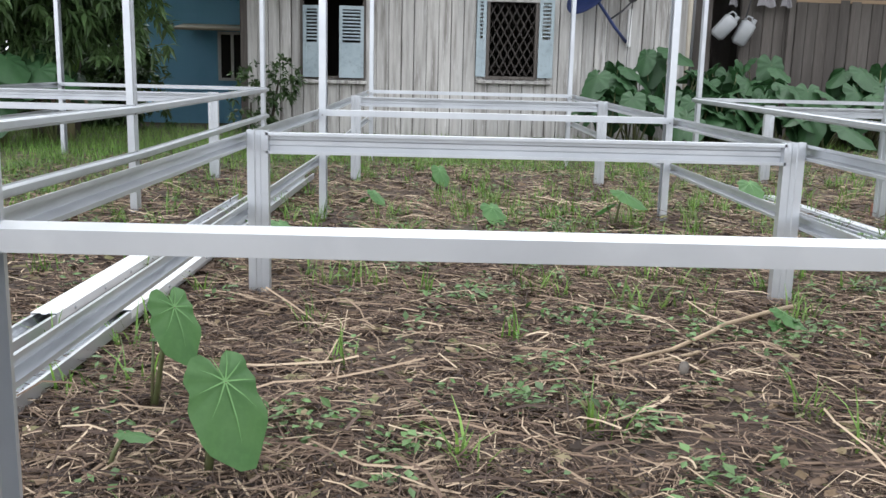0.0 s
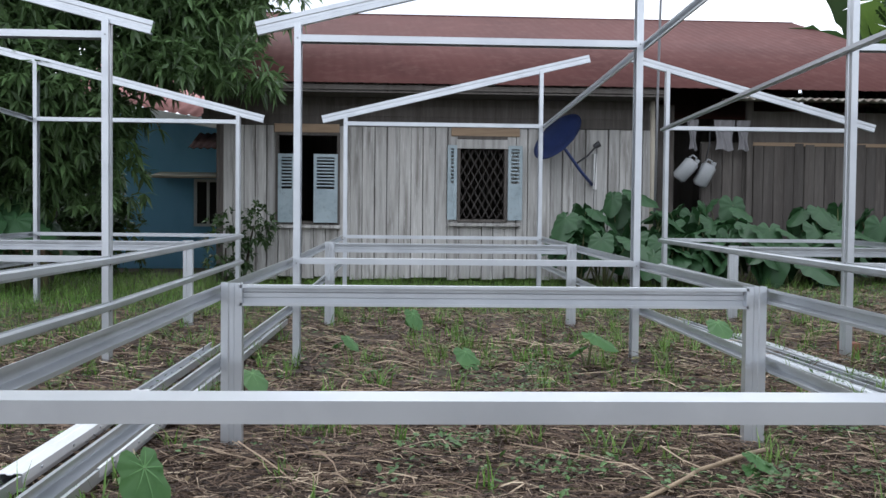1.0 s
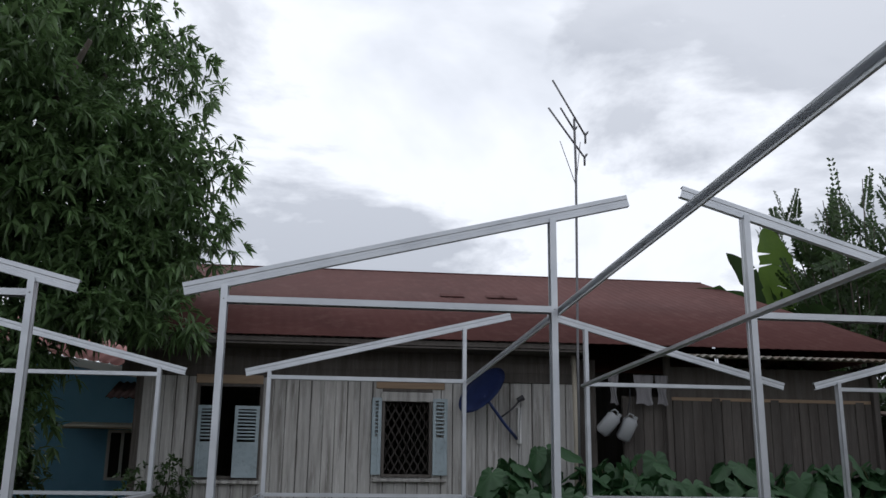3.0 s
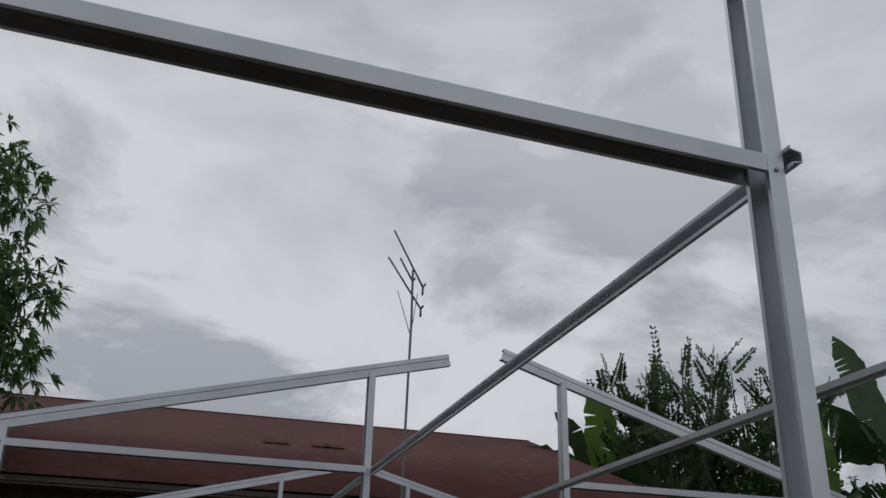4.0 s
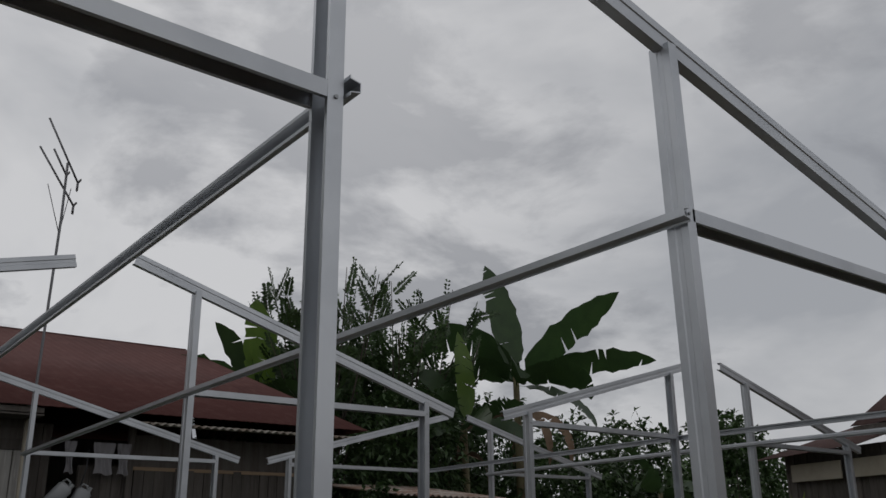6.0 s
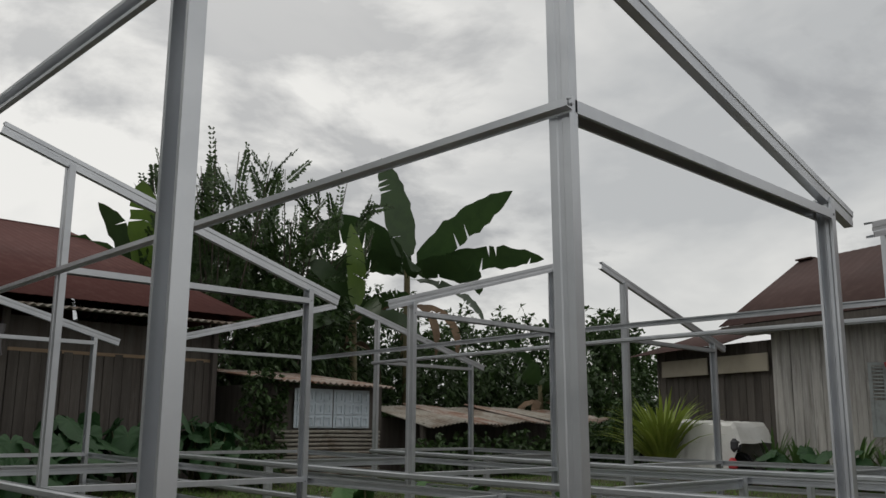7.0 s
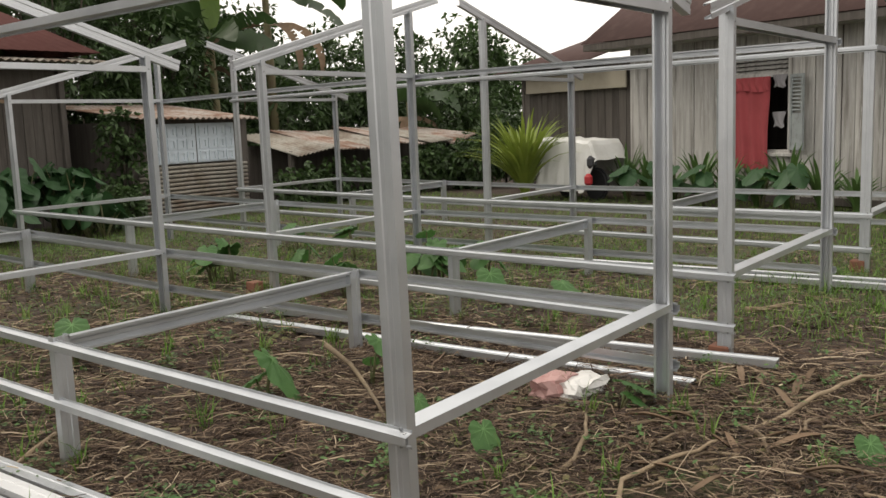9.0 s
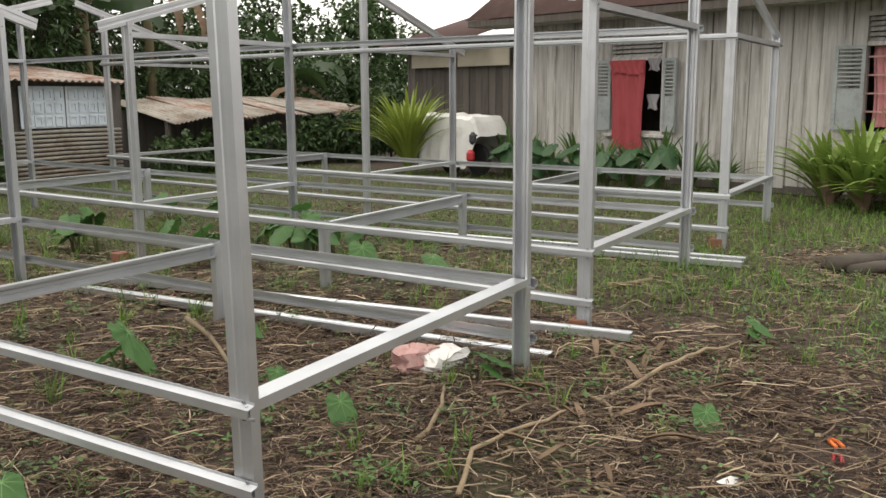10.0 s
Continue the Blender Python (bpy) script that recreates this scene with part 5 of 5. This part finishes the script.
for k in range(26):
    x, y = rs.uniform(4.3, 5.9), rs.uniform(-0.8, 0.0)
    a = rs.uniform(0.2, 6.2)
    verts, w, ln = [], rs.uniform(0.006, 0.022), rs.uniform(0.08, 0.3)
    for i in range(7):
        t = i / 6
        for sd in (-1, 0, 1):
            verts.append((math.cos(a) * ln * t - math.sin(a) * sd * w * math.sin(math.pi * (0.15 + 0.8 * t)), math.sin(a) * ln * t + math.cos(a) * sd * w * math.sin(math.pi * (0.15 + 0.8 * t)), 0.03 + 0.03 * math.sin(t * 3 + k) + 0.012 * abs(sd)))
    faces = [(3 * i + j, 3 * i + j + 1, 3 * i + j + 4, 3 * i + j + 3) for i in range(6) for j in range(2)]
    ob = tagged(piece("dry_husk", mesh_of("dry_husk", verts, faces, DRY, True), None, Matrix.Translation((x, y, lie(x, y)))), "curled dry brown leaf sheath on the soil", "dry leaf", "dry sheaths")

for (x, y), mat, name, lab in (((4.96, -1.41), ORANGE, "pliers", "pliers with orange handles dropped in the litter"), ((4.82, -1.45), RED, "pliers", "pliers with red handles dropped in the litter")):
    tool = thing("pliers", (x, y, lie(x, y) + 0.018), lab, "pliers", "hand tools")
    tool.rotation_euler = (0, 0, 0.6 if mat is ORANGE else 0.2)
    tool.scale = (0.7, 0.7, 0.7)
    tube("handle", [(0, 0.008, 0), (-0.05, 0.022, 0.005), (-0.11, 0.02, 0.0)], 0.011, mat, tool)
    tube("handle", [(0, -0.008, 0), (-0.05, -0.022, 0.005), (-0.11, -0.02, 0.0)], 0.011, mat, tool)
    part("jaw", box_bm((0.06, 0.018, 0.014), (0.03, 0, 0), 0.003), IRON, tool)
logs = [((8.5, -0.95), (8.8, -1.25), 0.07), ((8.75, -1.1), (9.1, -1.45), 0.06), ((8.45, -1.1), (8.8, -1.4), 0.05), ((8.6, -0.9), (9.2, -1.1), 0.035)]
for (x0, y0), (x1, y1), r in logs:
    a = Vector((x0, y0, lie(x0, y0) + r * 0.8))
    b = Vector((x1, y1, lie(x1, y1) + r))
    ob = tagged(tube("log", [a - a, (b - a) * 0.5 + Vector((0, 0, 0.01)), b - a], r, BARK, None, 9, "", 0.85), "old weathered log in the grass", "log", "log pile")
    ob.location = a
can = tagged(tube("bamboo_piece", [(0, 0, 0), (0.03, 0.09, 0.005)], 0.015, BARK, None, 12), "short cut bamboo piece in the litter", "bamboo piece")
can.location = (1.36, 1.05, lie(1.36, 1.05) + 0.03)
scrap = tagged(piece("paper_scrap", mesh_of("paper_scrap", [(0, 0, 0.02), (0.09, 0.01, 0.03), (0.10, 0.07, 0.015), (0.01, 0.08, 0.035), (0.05, 0.04, 0.05)], [(0, 1, 4), (1, 2, 4), (2, 3, 4), (3, 0, 4)], BAGWHITE)), "small white paper scrap on the soil", "paper scrap")
scrap.location = (4.35, -1.2, lie(4.35, -1.2))

# ---- ground cover ----
RG = np.random.default_rng(12)


def smooth(v, a, b):
    t = np.clip((v - a) / (b - a), 0, 1)
    return t * t * (3 - 2 * t)


def green(x, y):
    """How grassy the ground is."""
    w = np.sin(x * 1.7 + 1.3 * np.sin(y * 0.9)) * np.cos(y * 1.4 + np.sin(x * 1.1)) * 0.25
    path = np.exp(-(((x - 8.9) / 0.8) ** 2 + ((y + 0.9) / 0.5) ** 2)) * 1.1
    lawn = np.exp(-(((x - 6.9) / 0.8) ** 2 + ((y + 1.5) / 0.6) ** 2)) * 1.3
    front = np.maximum(smooth(x, 5.9, 7.0) * 0.95, lawn)
    return np.clip(np.maximum(np.maximum(smooth(y, 6.0, 8.6) * (0.85 - 0.35 * smooth(x, 2.4, 3.6) * (1 - smooth(x, 5.4, 6.4))), front * (1 - 0.35 * smooth(y, 1.0, 3.0))), smooth(-x, 1.4, 3.0) * smooth(y, 4, 7)) + w - path + 0.1 * smooth(y, 2, 4), 0.0, 1)


def heights(x, y):
    return np.array([lie(a, b) for a, b in zip(x, y)])


def ribbons(name, x, y, length, width, rise, bend, segs, mat, label, category, flat):
    """Thin curved ribbons: stalks that lie about (flat) or blades that stand."""
    n = len(x)
    z = heights(x, y)
    a = RG.uniform(0, 2 * np.pi, n)
    t = np.linspace(0, 1, segs + 1)[None, :, None]
    d = np.stack([np.cos(a), np.sin(a), np.zeros(n)], 1)[:, None, :]
    s = np.stack([-np.sin(a), np.cos(a), np.zeros(n)], 1)[:, None, :]
    up = np.array([0, 0, 1.0])[None, None, :]
    base = np.stack([x, y, z], 1)[:, None, :]
    L, B, R, Wd = (v[:, None, None] for v in (length, bend, rise, width))
    if flat:
        tilt = RG.normal(0, 0.12, n)[:, None, None]
        p = base + d * L * (t - 0.5) + s * B * L * (np.sin(t * np.pi) + 0.25 * np.sin(t * 7 + a[:, None, None])) + up * (R + tilt * L * (t - 0.5) + 0.05 * L * np.sin(t * 5 + a[:, None, None]))
        p[:, :, 2] = np.maximum(p[:, :, 2], z[:, None] + 0.002)
        side = s * Wd * 0.5 + up * Wd * 0.3
        w = np.ones_like(t)
    else:
        p = base + up * L * (t - 0.30 * B * t ** 3) + d * L * B * t ** 2 - up * 0.01
        side = s * Wd * 0.5
        w = 1 - t ** 1.5 * 0.95
    v = np.stack([p + side * w, p - side * w], 2).reshape(-1, 3)
    k = np.arange(n)[:, None] * (segs + 1) * 2
    f = np.concatenate([k + np.array([[2 * i, 2 * i + 1, 2 * i + 3, 2 * i + 2]]) for i in range(segs)], 0)
    me = bpy.data.meshes.new(name)
    me.from_pydata(v.tolist(), [], f.tolist())
    me.materials.append(mat)
    return tagged(piece(name, me), label, category, kind="stuff")


def scatter(n, x0, x1, y0, y1, chance):
    x, y = RG.uniform(x0, x1, n), RG.uniform(y0, y1, n)
    k = RG.random(n) < chance(x, y)
    return x[k], y[k]


def patch(x, y):
    """Thicker and thinner mats of litter, a hand to a stride across."""
    a = np.sin(2.3 * x + 1.4 * np.sin(1.9 * y)) * np.sin(2.9 * y + 1.2 * np.sin(2.5 * x))
    b = np.sin(7.1 * x + 2.0 * np.sin(5.3 * y)) * np.sin(6.3 * y + 1.7 * np.sin(6.7 * x))
    return np.clip(0.62 + 0.35 * a + 0.35 * b, 0.12, 1)


def near(x, y):
    """Thins things out away from where the ground is seen closest."""
    return np.clip(1.15 - 0.13 * np.maximum(0, np.hypot(x - 2.5, y - 0.5) - 2.0), 0.12, 1)


x, y = scatter(240000, -4, 11, -2.6, 9, lambda x, y: near(x, y) * patch(x, y) * (1 - 0.8 * green(x, y)))
n = len(x)
ribbons("cut_stalks", x, y, RG.gamma(2.2, 0.04, n) + 0.03, RG.uniform(0.0016, 0.0046, n), RG.uniform(0.0, 0.04, n) + 0.006, RG.normal(0, 0.2, n), 3, STRAW, "tangled dry brown stalks of cut weeds", "cut weeds", True)
xa, ya = scatter(160000, -0.9, 3.4, -0.3, 3.2, lambda x, y: patch(x, y) * np.clip(1.15 - 0.25 * np.hypot(x - 1.2, y - 0.6), 0.2, 1))
xb, yb = scatter(105000, 3.3, 6.2, -1.7, 2.2, lambda x, y: patch(x, y) * (1 - 0.8 * green(x, y)) * np.clip(1.2 - 0.25 * np.hypot(x - 4.4, y), 0.3, 1))
x, y = np.concatenate([xa, xb]), np.concatenate([ya, yb])
n = len(x)
ribbons("fine_stalks", x, y, RG.gamma(2.0, 0.026, n) + 0.02, RG.uniform(0.0012, 0.0034, n), RG.uniform(0.0, 0.04, n) + 0.004, RG.normal(0, 0.22, n), 2, STRAW_FINE, "fine dry stalks matted over the soil", "cut weeds", True)
# long tangled stems and torn strips that lie over the fine litter
x, y = scatter(15000, -3, 8, -2.3, 5, lambda x, y: near(x, y) * patch(y, x) * (1 - 0.85 * green(x, y)))
n = len(x)
ribbons("long_stems", x, y, RG.gamma(3.0, 0.06, n) + 0.08, RG.uniform(0.0025, 0.0065, n), RG.uniform(0.01, 0.05, n), RG.normal(0, 0.3, n), 5, STRAW, "long dry stems tangled over cut weeds", "cut weeds", True)
x, y = scatter(70000, -4, 12, -2.6, 10, lambda x, y: near(x, y) * (1 - 0.6 * green(x, y)))
n = len(x)
ribbons("leaf_litter", x, y, RG.uniform(0.015, 0.06, n), RG.uniform(0.006, 0.02, n), RG.uniform(0.0, 0.03, n) + 0.005, RG.normal(0, 0.25, n), 2, LITTER, "small brown leaf fragments on soil", "leaf litter", True)
x, y = scatter(290000, -8, 15, -3.2, 12.5, lambda x, y: np.clip(green(x, y) * 1.1 - 0.12, 0, 1) * np.clip(1.2 - 0.05 * np.hypot(x - 6, y), 0.3, 1))
n = len(x)
ribbons("grass", x, y, RG.uniform(0.03, 0.10, n) * (1 + 1.2 * smooth(y, 6, 9) * (1 - smooth(x, 3, 5)) + 0.4 * smooth(x, 6.3, 7.2) * (1 - smooth(y, -0.2, 1.0))), RG.uniform(0.004, 0.010, n), np.zeros(n), RG.uniform(0.2, 1.2, n), 3, GRASS, "uneven green grass with dry blades", "grass", False)
tx, ty = scatter(1900, -3, 9, -2, 9, lambda x, y: 0.25 + 0.5 * smooth(y, 1.5, 4) * (1 - smooth(y, 6, 8)) + 0.3 * (np.abs(y - 2.1) < 0.35))
x, y = (np.repeat(v, 14) + RG.normal(0, 0.025, len(v) * 14) for v in (tx, ty))
n = len(x)
ribbons("grass_tufts", x, y, RG.uniform(0.06, 0.2, n), RG.uniform(0.005, 0.011, n), np.zeros(n), RG.uniform(0.2, 0.9, n), 3, GRASS, "yellow-green grass tufts sprouting through litter", "grass tufts", False)
# broad-leaved seedlings in little rosettes
wx, wy = scatter(6000, -3, 10, -2.4, 9, lambda x, y: 0.28 + 0.5 * green(x, y))
gx, gy = RG.uniform(0.3, 6.2, 95), RG.uniform(-1.2, 3.8, 95)
wx = np.concatenate([wx, np.repeat(gx, 7) + RG.normal(0, 0.06, 665)])
wy = np.concatenate([wy, np.repeat(gy, 7) + RG.normal(0, 0.05, 665)])
m = 9
cx, cy = np.repeat(wx, m) + RG.normal(0, 0.03, len(wx) * m), np.repeat(wy, m) + RG.normal(0, 0.03, len(wx) * m)
n = len(cx)
b3 = np.stack([cx, cy, heights(cx, cy) + RG.uniform(0.01, 0.07, n)], 1)
al = unit(np.stack([RG.normal(0, 1, n), RG.normal(0, 1, n), RG.uniform(-0.1, 0.7, n)], 1))
sd = unit(np.cross(al, np.array([0, 0, 1.0]) + RG.normal(0, 0.2, (n, 3))))
tagged(piece("weed_seedlings", leaf_mesh("weed_seedlings", b3, al, sd, RG.uniform(0.015, 0.045, n), RG.uniform(0.009, 0.024, n), WEED, 0.1, 0.1)), "small green weed seedlings among litter", "weeds", kind="stuff")
